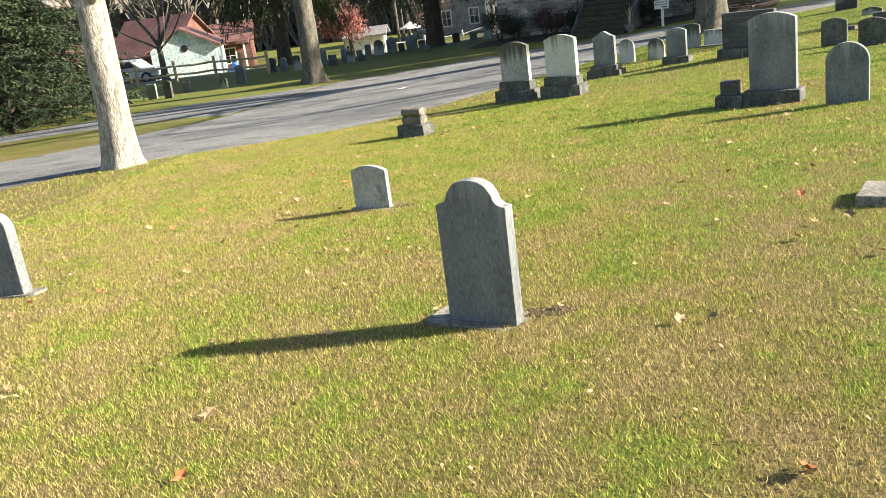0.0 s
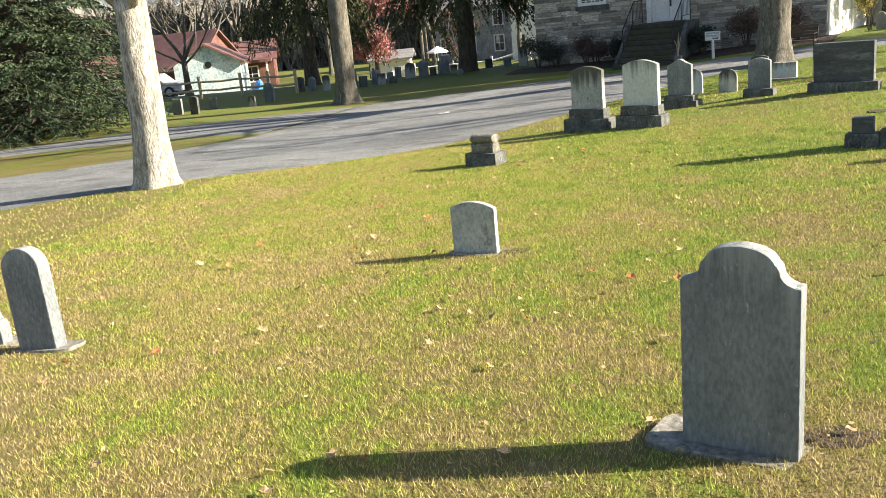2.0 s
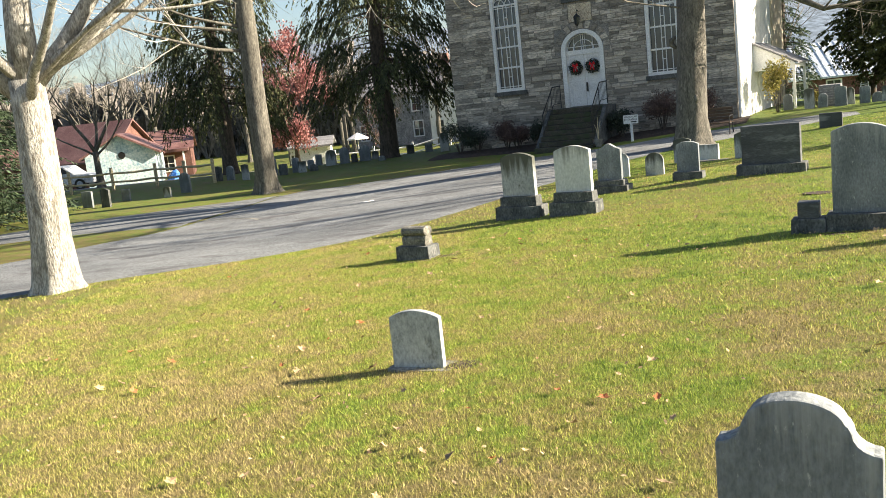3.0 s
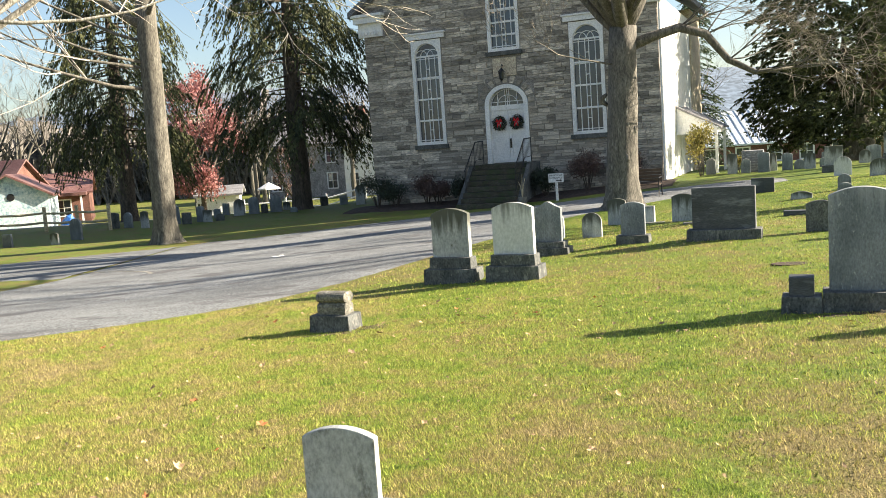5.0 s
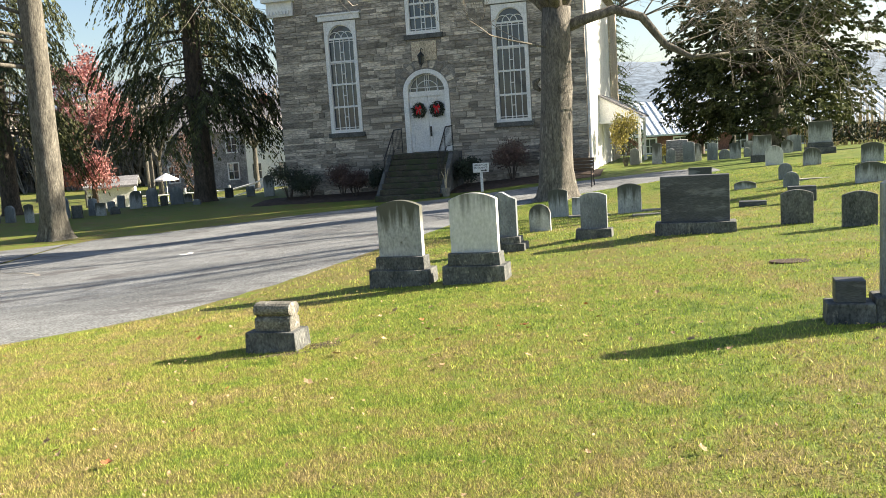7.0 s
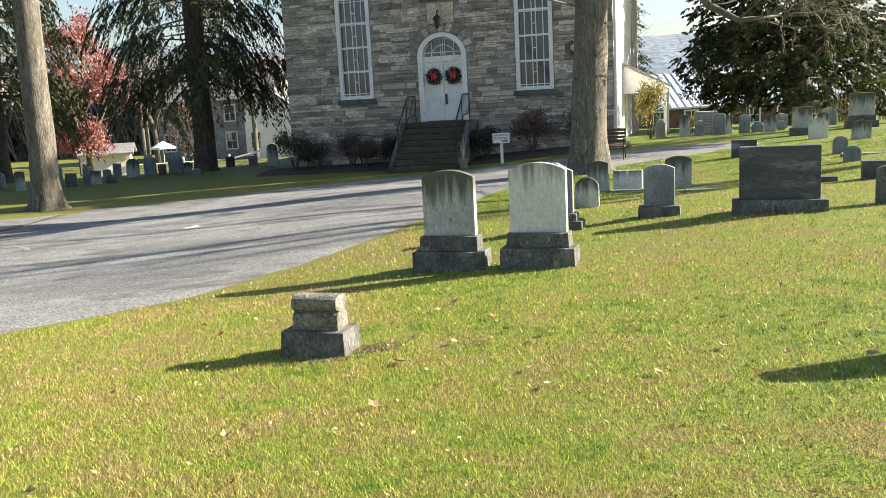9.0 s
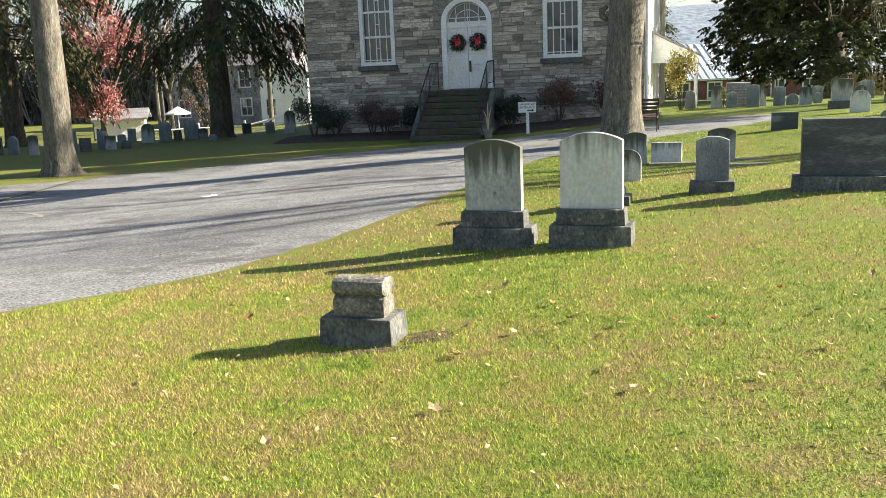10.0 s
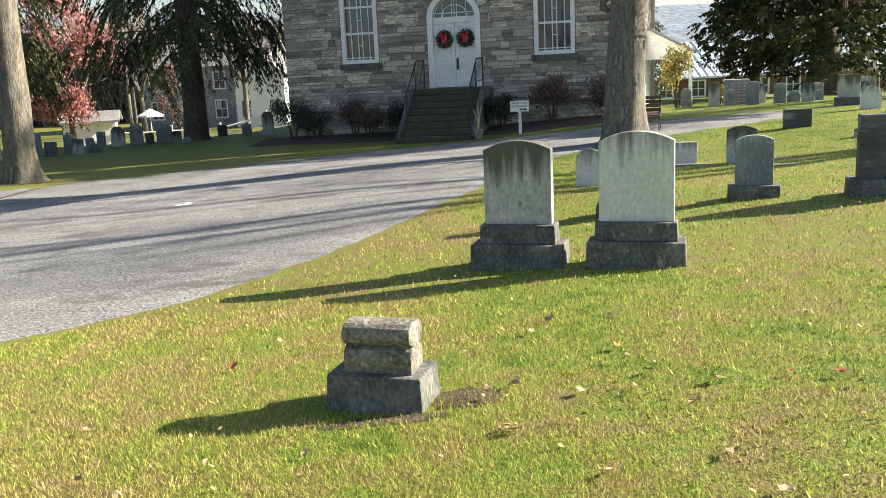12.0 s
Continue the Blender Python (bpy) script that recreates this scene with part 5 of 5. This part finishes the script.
gar = house(-32.9, 55.0, 24, 4.4, 7, 2.3, 1.2, MOTTLED_BLUE, RED_ROOF, "pale blue garage with a red metal roof beyond the fence", name="garage")
part("disc", Shape().tube([(0.1, -0.05, 2.2), (0.1, -0.02, 2.2)], [0.2, 0.23], 16), BLACK, gar, "round dark gable ornament")
house(-41.5, 63.0, -8, 6.5, 6, 2.6, 2.6, BRICK_RED, RED_ROOF, "red-roofed brick house behind the garage", ((2, 1.0, 1, 1.2), (-1, 1.0, 1, 1.2)), gable_front=False)
ph = house(-44.3, 70.0, 24, 16, 7, 2.6, 1.5, BRICK_RED, RED_ROOF, "brick bungalow with a red-edged porch roof", ((-5.5, 0.7, 1.1, 1.3), (-3, 0.7, 1.1, 1.3), (3.2, 0.7, 1.3, 1.3), (6, 0.7, 1.1, 1.3)), ((0.2, 0.0, 1.0, 2.0),), gable_front=False)
part("porch_roof", Shape().box(-7.9, 7.9, -2.2, -0.06, 2.35, 2.6), RED_ROOF, ph)
for k in range(6):
    part("porch_post", Shape().box(-7.6 + k * 3.0, -7.45 + k * 3.0, -2.1, -1.95, 0, 2.34), WHITE, ph)
house(-23.6, 66.0, 14, 2.8, 4, 1.8, 0.5, WHITE, GREY_ROOF, "low white garage with a shallow grey roof", ((-1.3, 0.7, 0.5, 0.6),), ((0.8, 0, 1.4, 1.5),), gable_front=False, name="garage")
st = house(-21.0, 88.0, -8, 11.0, 8, 5.4, 2.4, FAR_STONE, GREY_ROOF, "two-storey grey stone house beyond the lane", ((-4.4, 0.9, 1.0, 1.5), (-1.6, 0.9, 1.0, 1.5), (1.4, 0.9, 1.0, 1.5), (4.4, 0.9, 1.0, 1.5), (-4.4, 3.4, 1.0, 1.4), (-1.6, 3.4, 1.0, 1.4), (1.4, 3.4, 1.0, 1.4), (4.4, 3.4, 1.0, 1.4)), gable_front=False, chimney=(3.5,))
house(-15.6, 84.0, -8, 4.2, 7, 4.4, 1.6, WHITE, GREY_ROOF, "white clapboard wing beside the stone house", ((-1.2, 0.9, 0.9, 1.4), (1.2, 0.9, 0.9, 1.4)))
rb = house(29.0, 78.0, 4, 34, 10, 1.75, 2.6, BRICK_RED, METAL_ROOF, "long red brick building with a pale standing-seam roof", tuple((-15 + 2.6 * k, 0.2, 1.1, 1.2) for k in range(12)), gable_front=False, name="brick_building")
for k in range(56):
    x = -17 + k * 0.62
    s = Shape()
    s.add([(x - 0.03, -0.35, 1.77), (x + 0.03, -0.35, 1.77), (x + 0.03, 5, 4.5), (x - 0.03, 5, 4.5), (x - 0.03, -0.35, 1.83), (x + 0.03, -0.35, 1.83), (x + 0.03, 5, 4.56), (x - 0.03, 5, 4.56)], [(0, 3, 2, 1), (4, 5, 6, 7), (0, 1, 5, 4), (1, 2, 6, 5), (2, 3, 7, 6), (3, 0, 4, 7)])
    part("roof_seam", s, METAL_ROOF, rb)

for x, y in ((-24.6, 78.0), (-27.5, 72), (21, 70.0)):
    up = root("utility_pole", on_ground(x, y), "weathered wooden utility pole", "utility pole")
    part("pole", Shape().tube([(0, 0, -0.3), (0, 0, 8.5)], [0.15, 0.11], 8), BARK, up)
    part("crossarm", Shape().box(-1.1, 1.1, -0.16, -0.08, 7.7, 7.85), BARK, up)
um = root("patio_umbrella", on_ground(-19.8, 66.0), "white patio umbrella standing open", "umbrella")
part("pole", Shape().tube([(0, 0, 0), (0, 0, 2.2)], [0.03, 0.03], 6), WHITE, um)
part("canopy", Shape().tube([(0, 0, 1.85), (0, 0, 1.95), (0, 0, 2.35)], [0.85, 0.83, 0.05], 8), WHITE, um)


def parked_car(x, y, yaw, paint, label):
    c = root("car", on_ground(x, y, yaw), label, "car")
    prof = [(-2.1, 0.35), (2.1, 0.35), (2.15, 0.7), (1.9, 0.85), (1.1, 0.92), (0.5, 1.4), (-1.2, 1.45), (-1.8, 0.98), (-2.12, 0.9)]
    part("body", Shape().prism(prof, -0.82, 0.82), paint, c, bevel=0.06)
    part("side_glass", Shape().prism([(-1.55, 0.98), (0.85, 0.98), (0.42, 1.34), (-1.12, 1.38)], -0.825, 0.825), GLASS, c)
    for wx in (-1.3, 1.35):
        for wy in (-0.78, 0.78):
            wh = part("wheel", Shape().tube([(wx, wy - 0.09, 0.32), (wx, wy + 0.09, 0.32)], [0.32, 0.32], 16), BLACK, c)
            part("rim", Shape().tube([(wx, wy - 0.1, 0.32), (wx, wy + 0.1, 0.32)], [0.19, 0.19], 12), METAL_ROOF, wh)


parked_car(-32.6, 48.0, 8, CAR_PAINT, "silver car parked beyond the rail fence")
tp = tagged(part("tarp_heap", Shape().tube([(0, 0, -0.05), (0, 0, 0.3), (0.2, 0, 0.7), (0.25, 0, 0.85)], [0.5, 0.42, 0.25, 0.05], 7), BLUE), "blue tarpaulin heaped on the ground by the garage", "tarpaulin")
tp.matrix_basis = on_ground(-29.6, 55.5)


# red maple, distant bare trees, hedges
def leafy_tree(x, y, h, r, trunk_r, label, leaf_mat, seed, count, leaf=0.22, low=0.3):
    rng = random.Random(seed)
    t = root("tree", on_ground(x, y), label, "tree")
    s = Shape()
    head, hr = trunk(s, rng, trunk_r * 1.4, trunk_r, h * low, n=12)
    part("trunk", s, BARK_DARK, t, smooth=True)
    cr = Shape()
    for k in range(7):
        a = math.tau * k / 7 + rng.uniform(-0.3, 0.3)
        b = Shape()
        limb(b, rng, head - Vector((0, 0, 0.1)), Vector((math.cos(a) * 0.7, math.sin(a) * 0.7, 1)), h * 0.6, trunk_r * 0.5, 2, n=6)
        part("limb", b, BARK_DARK, t, smooth=True)
    for k in range(46):
        a, u = rng.uniform(0, math.tau), rng.random()
        z = h * (low + 0.02 + (1 - low) * u)
        rr = r * math.sin(math.pi * (0.12 + 0.82 * u)) * rng.uniform(0.35, 1)
        leaf_cloud(cr, rng, (math.cos(a) * rr, math.sin(a) * rr, z), (r * 0.3, r * 0.3, h * 0.09), count // 46, leaf, 0.1)
    tagged(part("crown", cr, leaf_mat, t, "loose crown with gaps"), kind="stuff")
    return t


leafy_tree(-22.7, 60.5, 9.5, 3.2, 0.17, "red-leaved maple in autumn colour", RED_LEAF, 21, 12000, 0.17, 0.2)
leafy_tree(-17.0, 62.0, 5.0, 1.5, 0.09, "small russet tree before the stone house", SHRUB_LEAF, 23, 2500, 0.12, 0.25)
leafy_tree(11.9, 50.0, 4.8, 1.9, 0.12, "small dark evergreen behind the row of old tablets", YEW, 26, 6000, 0.13, 0.13)
bare_tree(-29.0, 46.0, 0.26, 0.17, 2.0, [((-0.5, 0, 1), 4, 0.11, 1), ((0.6, 0.1, 0.9), 4, 0.11, 1), ((0.9, 0, 0.5), 3.5, 0.07, 0.9), ((-0.9, 0, 0.5), 3.5, 0.07, 0.9), ((0, 0.3, 1), 4, 0.1, 1)], "small bare fruit tree by the fence", BARK, 31, depth=4)
bare_tree(-33.5, 46.5, 0.3, 0.19, 2.6, [((math.sin(1.1 * a), math.cos(1.1 * a) * 0.6, 0.9), 4.6, 0.11, 1.0) for a in range(6)], "spreading bare tree by the fence", BARK, 32, depth=4)
for k in range(16):
    x = -58 + k * 5.0 + 2 * math.sin(k * 3.3)
    y = 74 + 12 * abs(math.sin(k * 1.9)) + (18 if k > 12 else 0)
    h = 3.0 + 1.6 * abs(math.sin(k * 2.7))
    bare_tree(x, y, 0.3, 0.2, h, [((math.sin(k + a), math.cos(k * 1.3 + a), 1.2), 6.5, 0.13, 1.0) for a in (0, 1.6, 3.1, 4.6)], "distant bare deciduous tree behind the houses", BARK, 40 + k, depth=3, twig=BARK)
for k in range(4):
    x = 34 + k * 12
    bare_tree(x, 96 + 8 * math.sin(k * 2.2), 0.3, 0.2, 3.0, [((math.sin(k + a), math.cos(k * 1.3 + a), 1.3), 4.5, 0.11, 1.0) for a in (0, 1.6, 3.1, 4.6)], "distant bare tree behind the brick building", BARK, 80 + k, depth=3, twig=BARK)


def wood_band(x0, x1, y, h, label, mat, seed, count):
    rng = random.Random(seed)
    s = Shape()
    for _ in range(count):
        x, yy = rng.uniform(x0, x1), y + rng.uniform(-6, 10)
        hh = h * rng.uniform(0.5, 1.1) * (0.75 + 0.35 * noise.noise((x * 0.05, 2, 0)))
        z = ground_z(x, yy)
        for _ in range(5):
            a, b = rng.uniform(-1, 1) * hh * 0.25, rng.uniform(0.4, 1) * hh
            w = 0.04 + 0.006 * hh
            s.add([(x - w, yy, z - 0.3), (x + w, yy, z - 0.3), (x + a + 0.05, yy + a * 0.5, z + b), (x + a - 0.05, yy - a * 0.5, z + b)], [(0, 1, 2, 3)])
            for _ in range(6):
                u = rng.uniform(0.3, 1)
                p = Vector((x + a * u, yy, z + b * u))
                q = p + Vector((rng.uniform(-1, 1), rng.uniform(-1, 1), rng.uniform(0.1, 1))) * hh * 0.2
                s.add([p, p + Vector((0.06, 0, 0.06)), q, q - Vector((0.03, 0, 0.05))], [(0, 1, 2, 3)])
    return tagged(part("distant_wood", s, mat), label, "woodland", kind="stuff")


wood_band(-150, 10, 112, 14, "grey-brown bare woodland in the distance", FAR_WOOD, 5, 1900)
wood_band(10, 220, 190, 5, "grey-brown bare woodland in the distance", FAR_WOOD, 6, 1000)
hill = Shape()
cols, rows_n = 160, 10
for j in range(rows_n + 1):
    for i in range(cols + 1):
        x = -3500 + 8000 * i / cols
        u = j / rows_n
        crest = 215 + 45 * noise.noise((x * 0.0006, 7, 0)) + 10 * noise.noise((x * 0.006, 3, 0)) + 60 * math.exp(-((x + 900) / 900) ** 2)
        hill.v.append((x, 2400 + 1000 * u, -6 + crest * math.sin(u * math.pi / 2) ** 0.9 ))
hill.f = [(j * (cols + 1) + i, j * (cols + 1) + i + 1, (j + 1) * (cols + 1) + i + 1, (j + 1) * (cols + 1) + i) for j in range(rows_n) for i in range(cols)]
tagged(part("backdrop", hill, HILL, smooth=True), "long hazy blue mountain ridge", "mountain", kind="structure")

hedge = Shape()
hr_ = random.Random(17)
for k in range(60):
    leaf_cloud(hedge, hr_, (15.5 + k * 0.22, 44.5 + 0.03 * k, ground_z(16, 44) + 0.55), (0.35, 0.45, 0.55), 70, 0.13, 0.4)
tagged(part("hedge", hedge, BOX_LEAF), "dark clipped evergreen hedge at the graveyard edge", "hedge")
reeds = Shape()
for k in range(420):
    x, y = hr_.uniform(15, 26), hr_.uniform(47, 50)
    reeds.tube([(x, y, ground_z(x, y)), (x + hr_.uniform(-0.1, 0.1), y, ground_z(x, y) + hr_.uniform(1.2, 2.4))], [0.02, 0.008], 3)
tagged(part("tall_stalks", reeds, RAIL), "stand of tall pale dry stalks", "dry grass", kind="stuff")


# ---- fallen leaves and grass ----
def near_edge_y(x):
    """The y of the drive's near edge at x."""
    for (xa, ya), (xb, yb) in zip(MAIN_NEAR, MAIN_NEAR[1:]):
        if xa <= x <= xb:
            return ya + (yb - ya) * (x - xa) / (xb - xa)
    return 40.0


def leaf_mesh(name, mat, seed):
    rng = random.Random(seed)
    s = Shape()
    pts = []
    for k in range(10):
        a = math.tau * k / 10
        r = (0.5 if k % 2 else 0.32) * rng.uniform(0.8, 1.2)
        pts.append((r * math.cos(a) * 1.25, r * math.sin(a), 0.1 + 0.25 * rng.uniform(-0.2, 1) * (1 if k % 2 else 0.4)))
    s.add([(0, 0, 0.02), *pts], [(0, k + 1, (k + 1) % 10 + 1) for k in range(10)])
    s.tube([(-0.3, 0, 0.06), (-0.85, 0.05, 0.12)], [0.02, 0.012], 3)
    return s.mesh(name, mat)


leaf_kinds = [leaf_mesh("leaf", m, 90 + k) for k, m in enumerate((DRY_LEAF, DRY_LEAF, RUST_LEAF, DRY_LEAF, DRY_LEAF))]
rl = random.Random(5)
done = 0
while done < 290:
    x, y = rl.uniform(-7.5, 3.5), rl.uniform(1.8, 15.5)
    if y > near_edge_y(x) - 0.2 or noise.noise((x * 0.5, y * 0.5, 4)) < rl.uniform(-0.5, 0.25):
        continue
    lf = new("fallen_leaf", leaf_kinds[rl.randrange(5)])
    sc_ = rl.uniform(0.03, 0.08)
    lf.matrix_basis = pose(x, y, ground_z(x, y) + 0.028, rl.uniform(-30, 30), rl.uniform(-30, 30), rl.uniform(0, 360)) @ Matrix.Diagonal((sc_, sc_, sc_, 1))
    tagged(lf, "dry brown fallen leaf lying on the grass", "leaf", "fallen leaves")
    done += 1
rest = Shape()
for _ in range(6500):
    x, y = rl.uniform(-9, 8), rl.uniform(1.5, 29)
    if y > near_edge_y(x) - 0.1:
        continue
    m = pose(x, y, ground_z(x, y) + 0.03, rl.uniform(-40, 40), rl.uniform(-40, 40), rl.uniform(0, 360))
    l = rl.uniform(0.012, 0.04)
    rest.add([m @ (Vector(v) * l) for v in LEAF_V], [(0, 1, 2, 3, 4, 5)])
tagged(part("leaf_litter", rest, DRY_LEAF), "scattered small dry leaves on the lawn", "leaf litter", kind="stuff")


def blades(name, label, count, xr, yr, width, height, seed, keep, blade=BLADE):
    """Many single grass blades in one mesh."""
    r = np.random.default_rng(seed)
    x, y = r.uniform(*xr, count), r.uniform(*yr, count)
    ok = keep(x, y, r)
    ex, ey = np.array([p[0] for p in MAIN_NEAR]), np.array([p[1] for p in MAIN_NEAR])
    ok &= y < np.interp(x, ex, ey) - 0.02
    x, y = x[ok], y[ok]
    n = len(x)
    z = relief(x, y, np)
    a, b = r.uniform(0, math.tau, n), r.uniform(0, math.tau, n)
    h, lean = height * r.uniform(0.45, 1.4, n), r.uniform(0.1, 1.25, n)
    w = width * r.uniform(0.6, 1.3, n) / 2
    v = np.empty((n, 3, 3), np.float32)
    v[:, 0] = np.stack([x - w * np.cos(a), y - w * np.sin(a), z - 0.005], 1)
    v[:, 1] = np.stack([x + w * np.cos(a), y + w * np.sin(a), z - 0.005], 1)
    v[:, 2] = np.stack([x + h * lean * np.cos(b), y + h * lean * np.sin(b), z + h], 1)
    me = bpy.data.meshes.new(name)
    me.vertices.add(n * 3)
    me.loops.add(n * 3)
    me.polygons.add(n)
    me.vertices.foreach_set("co", v.ravel())
    me.loops.foreach_set("vertex_index", np.arange(n * 3, dtype=np.int32))
    me.polygons.foreach_set("loop_start", np.arange(0, n * 3, 3, dtype=np.int32))
    me.update(calc_edges=True)
    me.materials.append(blade)
    return tagged(new(name, me), label, "grass", kind="stuff")


def path_gap(x, y):
    """Distance from the line walked."""
    u = np.clip((-x * 4.1 + y * 9.5) / (4.1 ** 2 + 9.5 ** 2), 0, 1.4)
    return np.hypot(x + 4.1 * u, y - 9.5 * u)


def near_path(x, y, r):
    return r.random(len(x)) < np.clip(3.2 / np.maximum(path_gap(x, y), 0.5), 0.12, 1)


blades("grass", "short mown lawn grass of green and straw blades", 1060000, (-9.0, 4.5), (1.2, 16.5), 0.0046, 0.021, 1, near_path)
blades("grass", "finer lawn grass beside the line walked", 560000, (-6.5, 2.5), (1.6, 14.0), 0.0034, 0.025, 6, lambda x, y, r: path_gap(x, y) < 2.3)
blades("grass", "mown lawn grass farther off", 300000, (-12, 14), (8, 31), 0.012, 0.026, 2, lambda x, y, r: path_gap(x, y) > 2.5)


# ---- marks on the drive ----
for x, y, w, d, yaw in ((-8.05, 25.2, 0.34, 0.13, 35), (-8.0, 25.3, 0.1, 0.25, 20)):
    mk = tagged(part("road_mark", Shape().box(-w / 2, w / 2, -d / 2, d / 2, 0.0, 0.004), WHITE), "worn white paint patch on the drive", "road mark", kind="structure")
    mk.matrix_basis = on_ground(x, y, yaw, -0.016)
arc = Shape()
for k in range(24):
    a0 = 0.2 + 2.0 * k / 24
    a1 = a0 + 2.0 / 24
    q = [(-12.4 + r * math.cos(a), 23.6 + r * 0.75 * math.sin(a)) for r, a in ((1.55, a0), (1.66, a0), (1.66, a1), (1.55, a1))]
    arc.add([(x, y, ground_z(x, y) + 0.0185) for x, y in q], [(0, 1, 2, 3)])
tagged(part("road_mark", arc, CONCRETE), "faint pale curved crack filler on the drive", "road mark", kind="structure")


# ---- church wall stones ----
def wall_courses(x0, x1, z0, z1, holes, seed):
    """Rough coursed stones as (x, z, length, height, proud), clear of the openings."""
    rng = random.Random(seed)
    out = []
    z = z0
    while z < z1:
        h = rng.choice((0.08, 0.11, 0.13, 0.16, 0.19, 0.23))
        x = x0
        while x < x1 - 0.05:
            ln = min(rng.uniform(0.2, 0.8) * (0.8 + h * 2), x1 - x)
            if x1 - x - ln < 0.14:
                ln = x1 - x
            spans = [(x, x + ln)]
            for a, b, c, d in holes:
                if z + h > c and z < d:
                    spans = [s for p, q in spans for s in ((p, min(q, a)), (max(p, b), q)) if s[1] - s[0] > 0.05]
            for p, q in spans:
                out.append(((p + q) / 2, z + h / 2, q - p - 0.008, h - 0.007, rng.uniform(0.008, 0.035)))
            x += ln
        z += h
    return out


def stone_mesh(seed):
    rng = random.Random(seed)
    s = Shape()
    j = [rng.uniform(-0.06, 0.06) for _ in range(8)]
    f = [(-0.5, 0), (0.5, 0), (0.5, 1), (-0.5, 1)]
    s.add([(-0.5, 0, -0.5), (0.5, 0, -0.5), (0.5, 0, 0.5), (-0.5, 0, 0.5), (-0.47 + j[0] * 0.3, -1, -0.43 + j[1]), (0.47 + j[2] * 0.3, -1, -0.43 + j[3]), (0.47 + j[4] * 0.3, -1, 0.43 + j[5]), (-0.47 + j[6] * 0.3, -1, 0.43 + j[7])],
          [(4, 5, 6, 7), (0, 1, 5, 4), (1, 2, 6, 5), (2, 3, 7, 6), (3, 0, 4, 7)])
    return s


door_holes = [(a - 0.02, b + 0.02, c - 0.19, d + 0.02) for a, b, c, d in WIN]
door_holes += [(a - 0.27, b + 0.27, d - 0.03, d + 0.27) for a, b, c, d in WIN]
door_holes += [(DOOR_X - 0.94, DOOR_X + 0.94, -1.5, 2.95), (DOOR_X - 1.2, DOOR_X + 1.2, 2.95, 3.85), (DOOR_X - 0.85, DOOR_X + 0.85, 3.85, 4.02), (DOOR_X - 0.5, DOOR_X + 0.54, 4.08, 4.85)]
door_holes += [(-CH_W - 0.3, -CH_W + 1.0, 6.27, 7.3), (-1.0, 0.3, 6.27, 7.3)]
stones = wall_courses(-CH_W + 0.01, -0.01, -1.05, 9.2, door_holes, 3)
front_wall = next(o for o in church.children if o.name.startswith("wall"))
kinds = [stone_mesh(200 + k).mesh("stone", RUBBLE) for k in range(8)]
rough = [stone_mesh(200 + k) for k in range(8)]
near = [s for s in stones if -9.6 < s[0] < -2.6 and -0.4 < s[1] < 2.7][:300]
chosen = set(near)
for k, (x, z, ln, h, pr) in enumerate(near):
    o = new("stone", kinds[k % 8])
    o.parent = front_wall
    o.matrix_basis = Matrix.Translation((x, 0, z)) @ Matrix.Diagonal((ln, pr, h, 1))
joined = Shape()
for k, (x, z, ln, h, pr) in enumerate(stones):
    if (x, z, ln, h, pr) not in chosen:
        joined.add([(x + vx * ln, vy * pr, z + vz * h) for vx, vy, vz in rough[k % 8].v], rough[k % 8].f)
tagged(part("stonework", joined, RUBBLE, church, "coursed grey and buff fieldstones"), kind="stuff")
